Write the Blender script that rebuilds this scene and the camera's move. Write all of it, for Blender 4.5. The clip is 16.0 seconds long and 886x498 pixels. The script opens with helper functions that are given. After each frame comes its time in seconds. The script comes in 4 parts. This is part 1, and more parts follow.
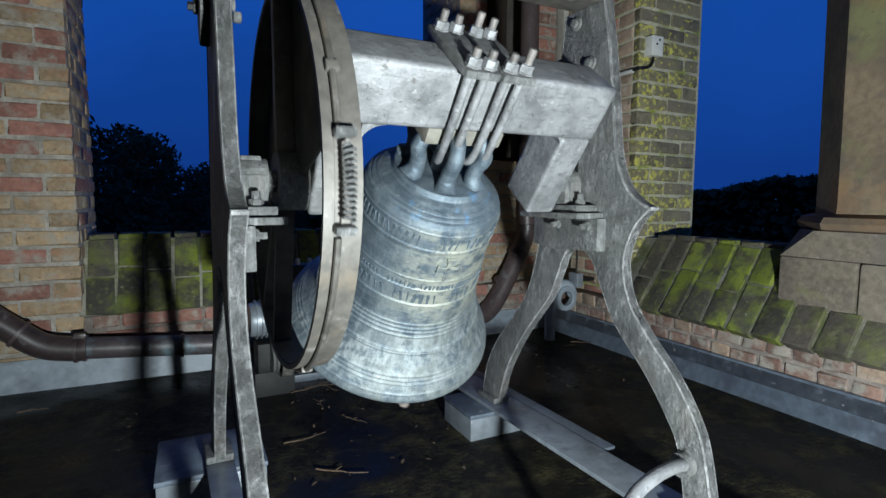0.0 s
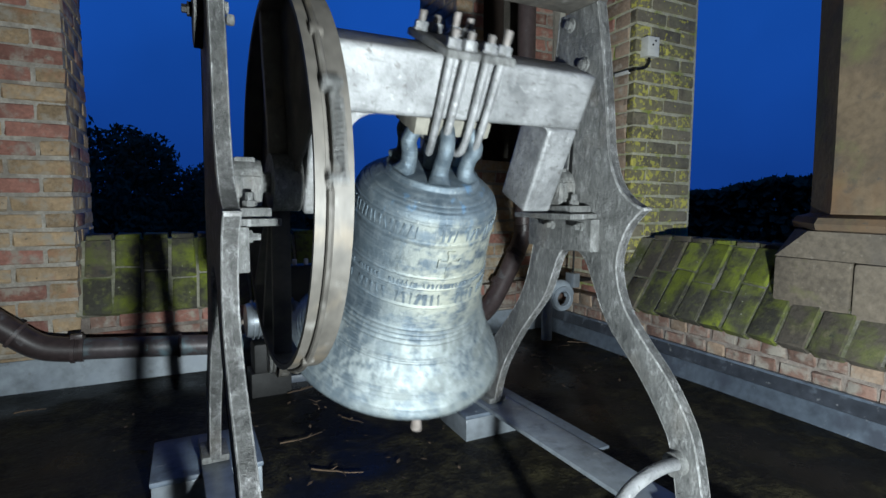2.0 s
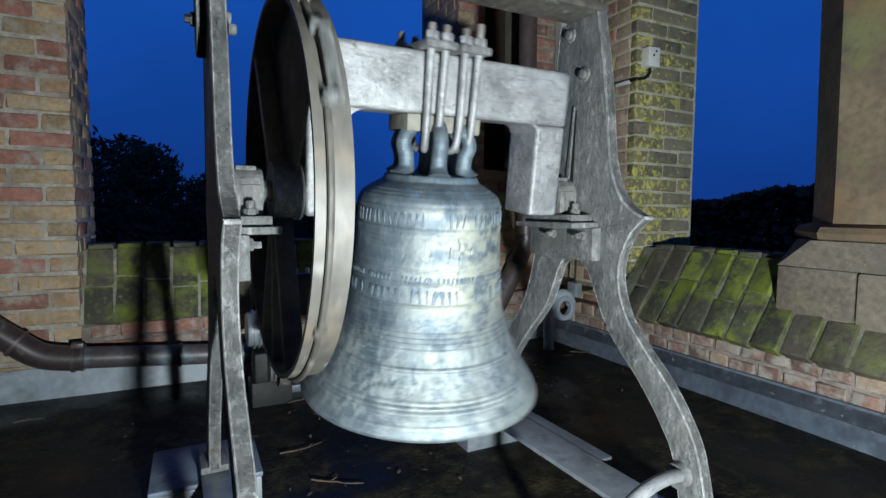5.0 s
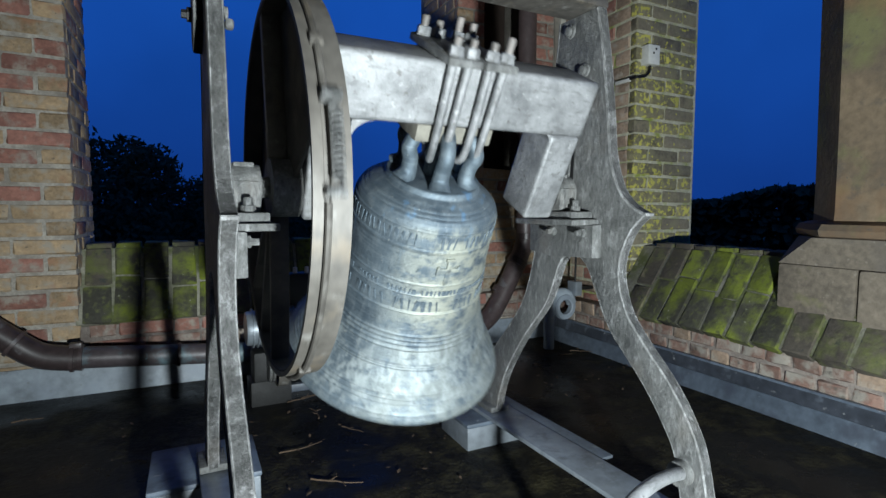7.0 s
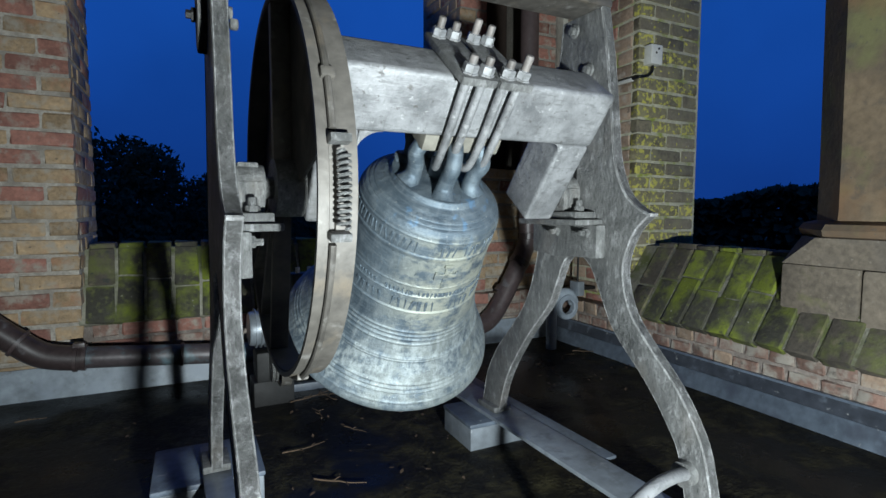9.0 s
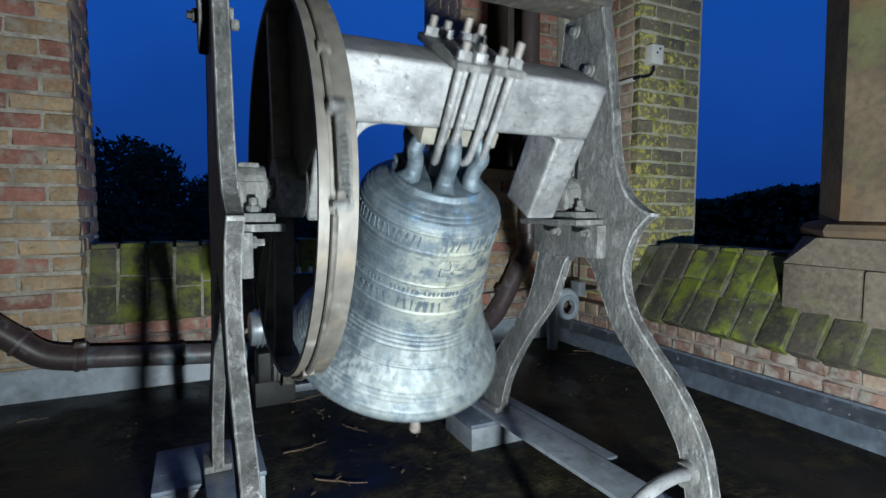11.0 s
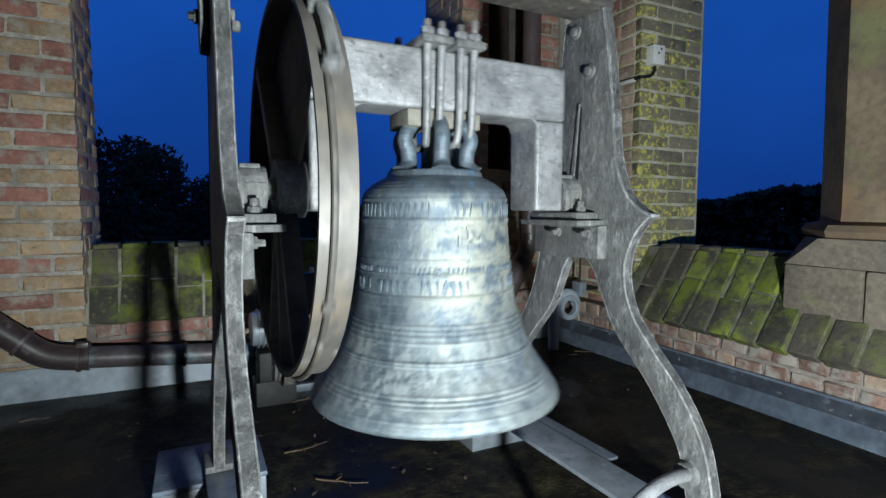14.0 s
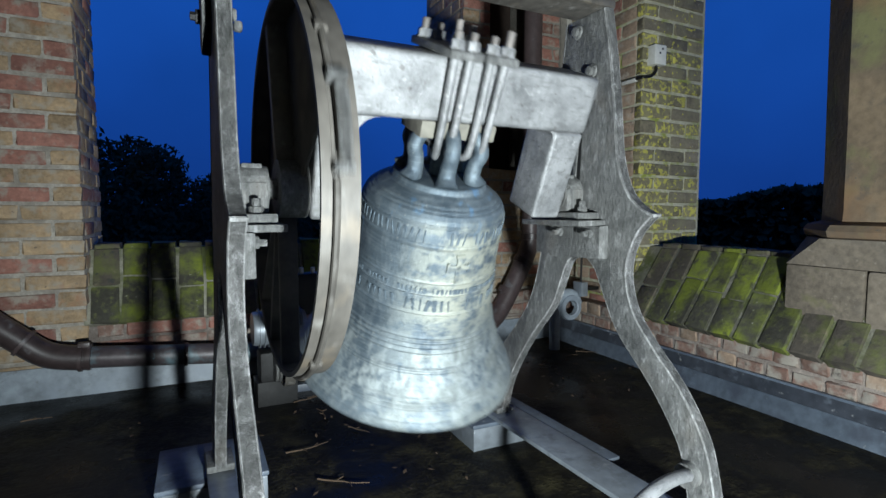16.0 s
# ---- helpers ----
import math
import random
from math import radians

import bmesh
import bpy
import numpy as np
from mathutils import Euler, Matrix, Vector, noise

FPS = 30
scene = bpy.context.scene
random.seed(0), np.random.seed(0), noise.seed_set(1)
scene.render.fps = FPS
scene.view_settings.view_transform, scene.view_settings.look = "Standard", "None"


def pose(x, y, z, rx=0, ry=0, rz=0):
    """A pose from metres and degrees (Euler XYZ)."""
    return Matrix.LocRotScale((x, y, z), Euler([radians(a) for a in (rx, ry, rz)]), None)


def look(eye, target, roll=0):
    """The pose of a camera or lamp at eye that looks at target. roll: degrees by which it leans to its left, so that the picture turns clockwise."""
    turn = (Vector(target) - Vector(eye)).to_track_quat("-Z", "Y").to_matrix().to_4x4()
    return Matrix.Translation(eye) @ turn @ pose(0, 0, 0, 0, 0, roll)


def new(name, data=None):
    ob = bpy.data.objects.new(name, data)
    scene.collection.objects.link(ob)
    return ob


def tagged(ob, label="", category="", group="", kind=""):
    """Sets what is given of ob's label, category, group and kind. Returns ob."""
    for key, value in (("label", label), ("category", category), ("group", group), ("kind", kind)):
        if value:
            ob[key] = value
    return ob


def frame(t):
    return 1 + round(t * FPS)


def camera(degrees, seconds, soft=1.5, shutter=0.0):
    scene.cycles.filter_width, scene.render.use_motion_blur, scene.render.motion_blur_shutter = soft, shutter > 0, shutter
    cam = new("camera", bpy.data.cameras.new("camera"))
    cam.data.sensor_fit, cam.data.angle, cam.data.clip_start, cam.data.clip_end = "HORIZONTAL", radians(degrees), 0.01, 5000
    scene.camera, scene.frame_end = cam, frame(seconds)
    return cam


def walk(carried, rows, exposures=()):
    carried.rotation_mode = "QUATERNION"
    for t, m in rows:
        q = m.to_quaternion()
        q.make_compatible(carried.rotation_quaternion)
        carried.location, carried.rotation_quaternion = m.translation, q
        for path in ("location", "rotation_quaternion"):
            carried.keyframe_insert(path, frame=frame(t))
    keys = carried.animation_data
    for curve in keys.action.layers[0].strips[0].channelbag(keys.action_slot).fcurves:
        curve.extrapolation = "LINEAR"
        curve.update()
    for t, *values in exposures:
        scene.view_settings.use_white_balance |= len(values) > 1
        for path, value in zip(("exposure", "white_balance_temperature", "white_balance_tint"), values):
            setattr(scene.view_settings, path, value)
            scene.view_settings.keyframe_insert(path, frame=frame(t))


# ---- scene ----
cam = camera(80.26, 16.0, soft=1.5, shutter=0.6)
PATH = [
    (0.0, (-0.0110, 0.0005, 0.8072), (0.8544, 1.7935, 0.6166), 0.15),
    (0.5, (-0.0085, -0.0001, 0.8079), (0.8572, 1.7926, 0.6170), 0.15),
    (1.0, (-0.0096, 0.0017, 0.8071), (0.8568, 1.7940, 0.6149), 0.16),
    (1.5, (-0.0056, -0.0041, 0.8105), (0.8621, 1.7875, 0.6174), 0.14),
    (2.0, (-0.0023, -0.0101, 0.8091), (0.8659, 1.7815, 0.6191), 0.11),
    (2.5, (-0.0018, -0.0145, 0.8116), (0.8614, 1.7811, 0.6362), 0.09),
    (3.0, (-0.0024, -0.0146, 0.8131), (0.8598, 1.7824, 0.6470), 0.11),
    (3.5, (-0.0026, -0.0134, 0.8126), (0.8589, 1.7844, 0.6520), 0.15),
    (4.0, (-0.0027, -0.0153, 0.8131), (0.8597, 1.7827, 0.6598), 0.15),
    (6.5, (0.0071, 0.0012, 0.7948), (0.8703, 1.7988, 0.6405), 0.07),
    (7.0, (0.0052, -0.0032, 0.7992), (0.8680, 1.7946, 0.6463), 0.01),
    (7.5, (0.0034, -0.0052, 0.8025), (0.8658, 1.7928, 0.6501), 0.03),
    (8.0, (0.0014, 0.0003, 0.7992), (0.8629, 1.7988, 0.6462), -0.01),
    (8.5, (-0.0002, 0.0003, 0.7996), (0.8589, 1.7999, 0.6464), -0.01),
    (9.0, (0.0003, 0.0000, 0.7996), (0.8587, 1.7999, 0.6464), -0.00),
    (11.5, (0.0008, -0.0014, 0.8000), (0.8540, 1.8011, 0.6474), -0.03),
    (12.0, (0.0008, -0.0021, 0.8010), (0.8531, 1.8007, 0.6484), -0.02),
    (12.5, (0.0006, -0.0017, 0.8010), (0.8526, 1.8014, 0.6487), 0.00),
    (13.0, (0.0005, -0.0008, 0.8004), (0.8509, 1.8030, 0.6484), 0.01),
    (13.5, (0.0015, -0.0024, 0.8008), (0.8516, 1.8016, 0.6487), -0.00),
    (14.0, (0.0019, -0.0028, 0.8009), (0.8514, 1.8014, 0.6487), -0.00),
    (14.5, (0.0016, -0.0028, 0.8010), (0.8509, 1.8015, 0.6487), -0.01),
    (15.0, (0.0008, -0.0024, 0.8026), (0.8492, 1.8022, 0.6489), -0.01),
    (15.5, (0.0000, -0.0020, 0.8005), (0.8480, 1.8029, 0.6489), -0.02),
    (16.0, (0.0006, -0.0022, 0.8009), (0.8470, 1.8034, 0.6487), -0.00)
]
walk(cam, [(t, look(eye, to, lean)) for t, eye, to, lean in PATH],
     exposures=[(0.0, 0.0), (4.0, 0.02), (6.5, 0.0), (9.0, -0.07), (11.5, 0.0), (16.0, 0.03)])

# ---- light: dusk sky and one hand torch held low beside the camera ----
sky = bpy.data.worlds.new("dusk_sky")
scene.world = sky
sky.use_nodes = True
_n, _l = sky.node_tree.nodes, sky.node_tree.links
_bg = _n["Background"]
_tc = _n.new("ShaderNodeTexCoord")
_sep = _n.new("ShaderNodeSeparateXYZ")
_ramp = _n.new("ShaderNodeValToRGB")
_l.new(_tc.outputs["Generated"], _sep.inputs[0])
_l.new(_sep.outputs["Z"], _ramp.inputs[0])
_e = _ramp.color_ramp.elements
_e[0].position, _e[0].color = 0.0, (0.005, 0.039, 0.235, 1)
_e[1].position, _e[1].color = 0.45, (0.0075, 0.082, 0.44, 1)
_cloud = _n.new("ShaderNodeTexNoise")
_cloud.inputs["Scale"].default_value, _cloud.inputs["Detail"].default_value = 2.2, 4.0
_l.new(_tc.outputs["Generated"], _cloud.inputs["Vector"])
_soft = _n.new("ShaderNodeMapRange")
for _i, _v in enumerate((0.3, 0.7, 0.82, 1.15)):
    _soft.inputs[_i + 1].default_value = _v
_l.new(_cloud.outputs["Fac"], _soft.inputs[0])
_haze = _n.new("ShaderNodeVectorMath")
_haze.operation = "SCALE"
_l.new(_ramp.outputs[0], _haze.inputs[0])
_l.new(_soft.outputs[0], _haze.inputs["Scale"])
_l.new(_haze.outputs[0], _bg.inputs[0])
_bg.inputs[1].default_value = 1.0

flood = new("work_light", bpy.data.lights.new("work_light", "SPOT"))
flood.data.energy, flood.data.color = 345.0, (0.87, 0.97, 1.0)
flood.data.spot_size, flood.data.spot_blend, flood.data.shadow_soft_size = radians(146), 0.8, 0.03
flood.matrix_world = look((0.26, -0.56, 0.43), (1.75, 2.0, 0.72))


# ---- materials ----
def material(name, base, rough=0.7, metal=0.0, spots=(), bump=0.3, grain=60.0, vary=0.25, spec=0.5, wet=0.0, spread=False):
    """base: colour. spots: (colour, scale, from, to, detail) layers over it, by noise in the world. vary: lightness by object and grain."""
    m = bpy.data.materials.new(name)
    m.use_nodes = True
    n, l = m.node_tree.nodes, m.node_tree.links
    b = n["Principled BSDF"]
    tc = n.new("ShaderNodeTexCoord")
    info = n.new("ShaderNodeObjectInfo")
    co = n.new("ShaderNodeVectorMath")
    co.operation = "MULTIPLY_ADD"
    add = n.new("ShaderNodeVectorMath")
    add.operation = "SCALE"
    add.inputs[0].default_value = (7.3, 3.1, 5.7)
    l.new(info.outputs["Random"], add.inputs["Scale"])
    l.new(n.new("ShaderNodeNewGeometry").outputs["Position"] if spread else tc.outputs["Object"], co.inputs[0])
    co.inputs[1].default_value = (1, 1, 1)
    if not spread:
        l.new(add.outputs[0], co.inputs[2])

    def noisy(scale, detail=5.0, rough_=0.6):
        t = n.new("ShaderNodeTexNoise")
        t.inputs["Scale"].default_value, t.inputs["Detail"].default_value, t.inputs["Roughness"].default_value = scale, detail, rough_
        l.new(co.outputs[0], t.inputs["Vector"])
        return t.outputs["Fac"]

    def mapped(sock, a, c, lo=0.0, hi=1.0):
        r = n.new("ShaderNodeMapRange")
        for i, v in enumerate((a, c, lo, hi)):
            r.inputs[i + 1].default_value = v
        l.new(sock, r.inputs[0])
        return r.outputs[0]

    fine = noisy(grain)
    broad = noisy(grain / 9)
    hsv = n.new("ShaderNodeHueSaturation")
    hsv.inputs["Color"].default_value = (*base, 1)
    tone = n.new("ShaderNodeMath")
    tone.operation = "ADD"
    l.new(mapped(fine, 0.3, 0.7, 1 - vary, 1 + vary), tone.inputs[0])
    l.new(mapped(info.outputs["Random"], 0, 1, -vary, vary), tone.inputs[1])
    tone2 = n.new("ShaderNodeMath")
    tone2.operation = "MULTIPLY"
    l.new(tone.outputs[0], tone2.inputs[0])
    l.new(mapped(broad, 0.3, 0.7, 1 - vary, 1 + vary), tone2.inputs[1])
    l.new(tone2.outputs[0], hsv.inputs["Value"])
    col = hsv.outputs[0]
    for colour, scale, lo, hi, detail in spots:
        mix = n.new("ShaderNodeMix")
        mix.data_type = "RGBA"
        l.new(mapped(noisy(scale, detail), lo, hi), mix.inputs[0])
        l.new(col, mix.inputs[6])
        mix.inputs[7].default_value = (*colour, 1)
        col = mix.outputs[2]
    l.new(col, b.inputs["Base Color"])
    l.new(mapped(broad, 0.3, 0.7, max(0.02, rough - 0.12), min(1, rough + 0.12)), b.inputs["Roughness"])
    b.inputs["Metallic"].default_value = metal
    b.inputs["Specular IOR Level"].default_value = spec
    if wet:
        b.inputs["Coat Weight"].default_value, b.inputs["Coat Roughness"].default_value = wet, 0.12
    if bump:
        bn = n.new("ShaderNodeBump")
        bn.inputs["Strength"].default_value, bn.inputs["Distance"].default_value = bump, 0.004
        l.new(fine, bn.inputs["Height"])
        l.new(bn.outputs[0], b.inputs["Normal"])
    return m


M = {}
M["yellow_brick"] = material("yellow_brick", (0.33, 0.235, 0.14), 0.85, spots=[((0.34, 0.30, 0.24), 18, 0.48, 0.64, 8), ((0.36, 0.19, 0.11), 11, 0.58, 0.75, 4), ((0.12, 0.10, 0.08), 45, 0.66, 0.74, 4)], bump=0.7)
M["red_brick"] = material("red_brick", (0.27, 0.125, 0.095), 0.85, spots=[((0.33, 0.285, 0.235), 16, 0.50, 0.64, 8), ((0.22, 0.10, 0.08), 9, 0.55, 0.7, 4), ((0.10, 0.08, 0.07), 45, 0.68, 0.74, 4)], bump=0.7)
M["pale_brick"] = material("pale_brick", (0.185, 0.113, 0.088), 0.85, spots=[((0.30, 0.27, 0.23), 14, 0.46, 0.60, 8), ((0.21, 0.10, 0.075), 9, 0.55, 0.7, 5), ((0.11, 0.095, 0.08), 24, 0.60, 0.70, 6)], bump=0.9)
M["dark_brick"] = material("dark_brick", (0.155, 0.135, 0.095), 0.85, spots=[((0.20, 0.185, 0.11), 12, 0.45, 0.7, 4), ((0.36, 0.36, 0.25), 60, 0.69, 0.72, 3), ((0.44, 0.40, 0.07), 30, 0.66, 0.685, 2)], bump=0.7)
M["lichen_brick"] = material("lichen_brick", (0.17, 0.15, 0.09), 0.85, spots=[((0.26, 0.24, 0.12), 12, 0.45, 0.7, 4), ((0.46, 0.42, 0.09), 40, 0.525, 0.57, 7)], bump=0.7)
M["brown_brick"] = material("brown_brick", (0.27, 0.195, 0.14), 0.85, spots=[((0.34, 0.30, 0.25), 20, 0.5, 0.7, 5), ((0.12, 0.09, 0.07), 14, 0.6, 0.72, 4)], bump=0.7)
M["mortar"] = material("mortar", (0.31, 0.285, 0.245), 0.95, bump=0.8, grain=90, spots=[((0.20, 0.175, 0.145), 9, 0.48, 0.68, 6)])
M["dull_mortar"] = material("dull_mortar", (0.23, 0.195, 0.17), 0.95, bump=0.9, grain=90, spots=[((0.13, 0.105, 0.09), 9, 0.48, 0.66, 7), ((0.27, 0.25, 0.22), 20, 0.58, 0.70, 7)])
M["green_mortar"] = material("green_mortar", (0.33, 0.315, 0.235), 0.95, bump=0.8, grain=90, spots=[((0.22, 0.25, 0.05), 9, 0.5, 0.65, 4)])
M["coping_mortar"] = material("coping_mortar", (0.25, 0.24, 0.19), 0.95, bump=0.9, grain=80, spots=[((0.10, 0.115, 0.04), 7, 0.46, 0.62, 6), ((0.28, 0.27, 0.23), 22, 0.60, 0.70, 6)])
M["moss_brick"] = material("moss_brick", (0.060, 0.058, 0.042), 0.9, spots=[((0.165, 0.200, 0.022), 4.5, 0.43, 0.58, 9), ((0.042, 0.040, 0.030), 14, 0.50, 0.64, 8), ((0.12, 0.13, 0.045), 30, 0.55, 0.70, 6), ((0.38, 0.38, 0.34), 60, 0.70, 0.74, 4)], bump=0.9, spread=True)
M["coping_brick"] = material("coping_brick", (0.075, 0.064, 0.050), 0.9, spots=[((0.13, 0.15, 0.04), 7, 0.5, 0.68, 5), ((0.19, 0.15, 0.12), 14, 0.58, 0.74, 6), ((0.04, 0.045, 0.04), 24, 0.6, 0.7, 4)], bump=0.9)
M["stone"] = material("sandstone", (0.135, 0.10, 0.064), 0.9, grain=40, spots=[((0.078, 0.066, 0.052), 2.6, 0.45, 0.62, 8), ((0.16, 0.155, 0.07), 4, 0.55, 0.7, 7), ((0.21, 0.12, 0.06), 1.9, 0.52, 0.68, 6), ((0.075, 0.068, 0.058), 7, 0.60, 0.72, 7), ((0.09, 0.08, 0.065), 40, 0.64, 0.72, 5)], bump=0.6)
M["blotched_stone"] = material("blotched_sandstone", (0.175, 0.145, 0.11), 0.9, grain=45, spots=[((0.115, 0.10, 0.085), 3.0, 0.45, 0.62, 7), ((0.045, 0.042, 0.045), 3.6, 0.56, 0.70, 6), ((0.15, 0.15, 0.06), 5, 0.60, 0.72, 7), ((0.24, 0.21, 0.17), 30, 0.62, 0.72, 6)], bump=0.7)
M["dark_lead"] = material("dark_lead", (0.045, 0.052, 0.066), 0.5, 0.0, grain=25, spots=[((0.11, 0.13, 0.16), 12, 0.55, 0.68, 6), ((0.26, 0.27, 0.28), 34, 0.66, 0.73, 5)], bump=0.3)
M["pale_lead"] = material("pale_lead", (0.25, 0.29, 0.33), 0.5, 0.0, grain=18, spots=[((0.24, 0.28, 0.33), 6, 0.5, 0.68, 6), ((0.16, 0.17, 0.18), 20, 0.62, 0.72, 5)], bump=0.25)
M["lead"] = material("lead", (0.10, 0.125, 0.158), 0.5, 0.0, grain=25, spots=[((0.055, 0.065, 0.085), 7, 0.5, 0.64, 6), ((0.34, 0.36, 0.37), 26, 0.65, 0.73, 6)], bump=0.3)
M["dark_iron"] = material("dark_iron", (0.012, 0.012, 0.012), 0.6, 0.3, bump=0.3)
M["rim"] = material("wheel_steel", (0.098, 0.090, 0.079), 0.55, 0.2, grain=40, spots=[((0.14, 0.115, 0.085), 10, 0.55, 0.70, 6), ((0.19, 0.182, 0.168), 24, 0.6, 0.7, 5)], bump=0.3)
M["clapper"] = material("rusty_iron", (0.29, 0.25, 0.225), 0.5, 0.1, grain=40, spots=[((0.33, 0.17, 0.085), 12, 0.5, 0.66, 4)], bump=0.3)
M["pipe"] = material("painted_pipe", (0.055, 0.040, 0.040), 0.42, 0.0, grain=30, spots=[((0.12, 0.115, 0.12), 14, 0.58, 0.70, 5)], bump=0.15)
M["copper"] = material("copper_sleeve", (0.075, 0.062, 0.066), 0.45, 0.1, grain=30, spots=[((0.11, 0.16, 0.18), 9, 0.48, 0.62, 5), ((0.16, 0.30, 0.34), 16, 0.66, 0.72, 5)], bump=0.15)
M["white"] = material("white_plastic", (0.58, 0.58, 0.54), 0.5, bump=0.05, vary=0.08)
M["zinc"] = material("galvanised_sheet", (0.20, 0.225, 0.25), 0.42, 0.3, grain=20, spots=[((0.11, 0.12, 0.13), 9, 0.55, 0.68, 6), ((0.33, 0.35, 0.37), 18, 0.62, 0.72, 5)], bump=0.2)
M["dark_zinc"] = material("dull_zinc", (0.085, 0.10, 0.118), 0.5, 0.2, grain=20, spots=[((0.05, 0.055, 0.06), 9, 0.52, 0.66, 6), ((0.18, 0.20, 0.21), 22, 0.62, 0.72, 6)], bump=0.25)
M["leaf"] = material("foliage", (0.046, 0.040, 0.018), 0.95, bump=0, spec=0.1)
M["bark"] = material("bark", (0.05, 0.04, 0.03), 0.9, bump=0.4)
M["field"] = material("field", (0.04, 0.05, 0.02), 0.95, grain=0.2, bump=0, spec=0.1)
M["twig"] = material("twig", (0.085, 0.055, 0.034), 0.8, grain=60)
# dark fill: the recess's shade as colour, and the unseen ceiling
M["void"] = material("dark_fill", (0.035, 0.022, 0.016), 0.8, grain=20)
M["stud"] = material("rusty_stud", (0.15, 0.135, 0.125), 0.6, 0.2, grain=90, spots=[((0.14, 0.134, 0.128), 50, 0.5, 0.62, 5)], bump=0.4)
M["packing"] = material("old_packing_wood", (0.19, 0.18, 0.15), 0.8, grain=30)
M["plank"] = material("grey_board", (0.34, 0.33, 0.29), 0.8, grain=30)


class Nodes:
    """A short way to write a material of its own node by node."""
    def __init__(self, name):
        self.m = bpy.data.materials.new(name)
        self.m.use_nodes = True
        self.n, self.l = self.m.node_tree.nodes, self.m.node_tree.links
        self.b = self.n["Principled BSDF"]
        self.co = self.n.new("ShaderNodeTexCoord").outputs["Object"]

    def stretch(self, x, y, z):
        v = self.n.new("ShaderNodeVectorMath")
        v.operation = "MULTIPLY"
        self.l.new(self.co, v.inputs[0])
        v.inputs[1].default_value = (x, y, z)
        return v.outputs[0]

    def noise(self, scale, detail=5.0, at=None, rough=0.6):
        t = self.n.new("ShaderNodeTexNoise")
        t.inputs["Scale"].default_value, t.inputs["Detail"].default_value, t.inputs["Roughness"].default_value = scale, detail, rough
        self.l.new(at or self.co, t.inputs["Vector"])
        return t.outputs["Fac"]

    def span(self, sock, a, b, lo=0.0, hi=1.0):
        r = self.n.new("ShaderNodeMapRange")
        for i, v in enumerate((a, b, lo, hi)):
            r.inputs[i + 1].default_value = v
        self.l.new(sock, r.inputs[0])
        return r.outputs[0]

    def times(self, a, b, op="MULTIPLY"):
        r = self.n.new("ShaderNodeMath")
        r.operation = op
        for i, v in enumerate((a, b)):
            if isinstance(v, (int, float)):
                r.inputs[i].default_value = v
            else:
                self.l.new(v, r.inputs[i])
        return r.outputs[0]

    def mix(self, fac, a, b):
        r = self.n.new("ShaderNodeMix")
        r.data_type = "RGBA"
        self.l.new(fac, r.inputs[0])
        for i, v in ((6, a), (7, b)):
            if isinstance(v, tuple):
                r.inputs[i].default_value = (*v, 1)
            else:
                self.l.new(v, r.inputs[i])
        return r.outputs[2]

    def height(self):
        s = self.n.new("ShaderNodeSeparateXYZ")
        self.l.new(self.co, s.inputs[0])
        return s.outputs["Z"]

    def axis(self, name):
        s = self.n.new("ShaderNodeSeparateXYZ")
        self.l.new(self.co, s.inputs[0])
        return s.outputs[name]

    def done(self, colour, rough, metal=0.0, height=None, bump=0.3, far=0.004, spec=0.5):
        self.l.new(colour, self.b.inputs["Base Color"])
        if isinstance(rough, float):
            self.b.inputs["Roughness"].default_value = rough
        else:
            self.l.new(rough, self.b.inputs["Roughness"])
        self.b.inputs["Metallic"].default_value, self.b.inputs["Specular IOR Level"].default_value = metal, spec
        if height is not None:
            bn = self.n.new("ShaderNodeBump")
            bn.inputs["Strength"].default_value, bn.inputs["Distance"].default_value = bump, far
            self.l.new(height, bn.inputs["Height"])
            self.l.new(bn.outputs[0], self.b.inputs["Normal"])
        return self.m


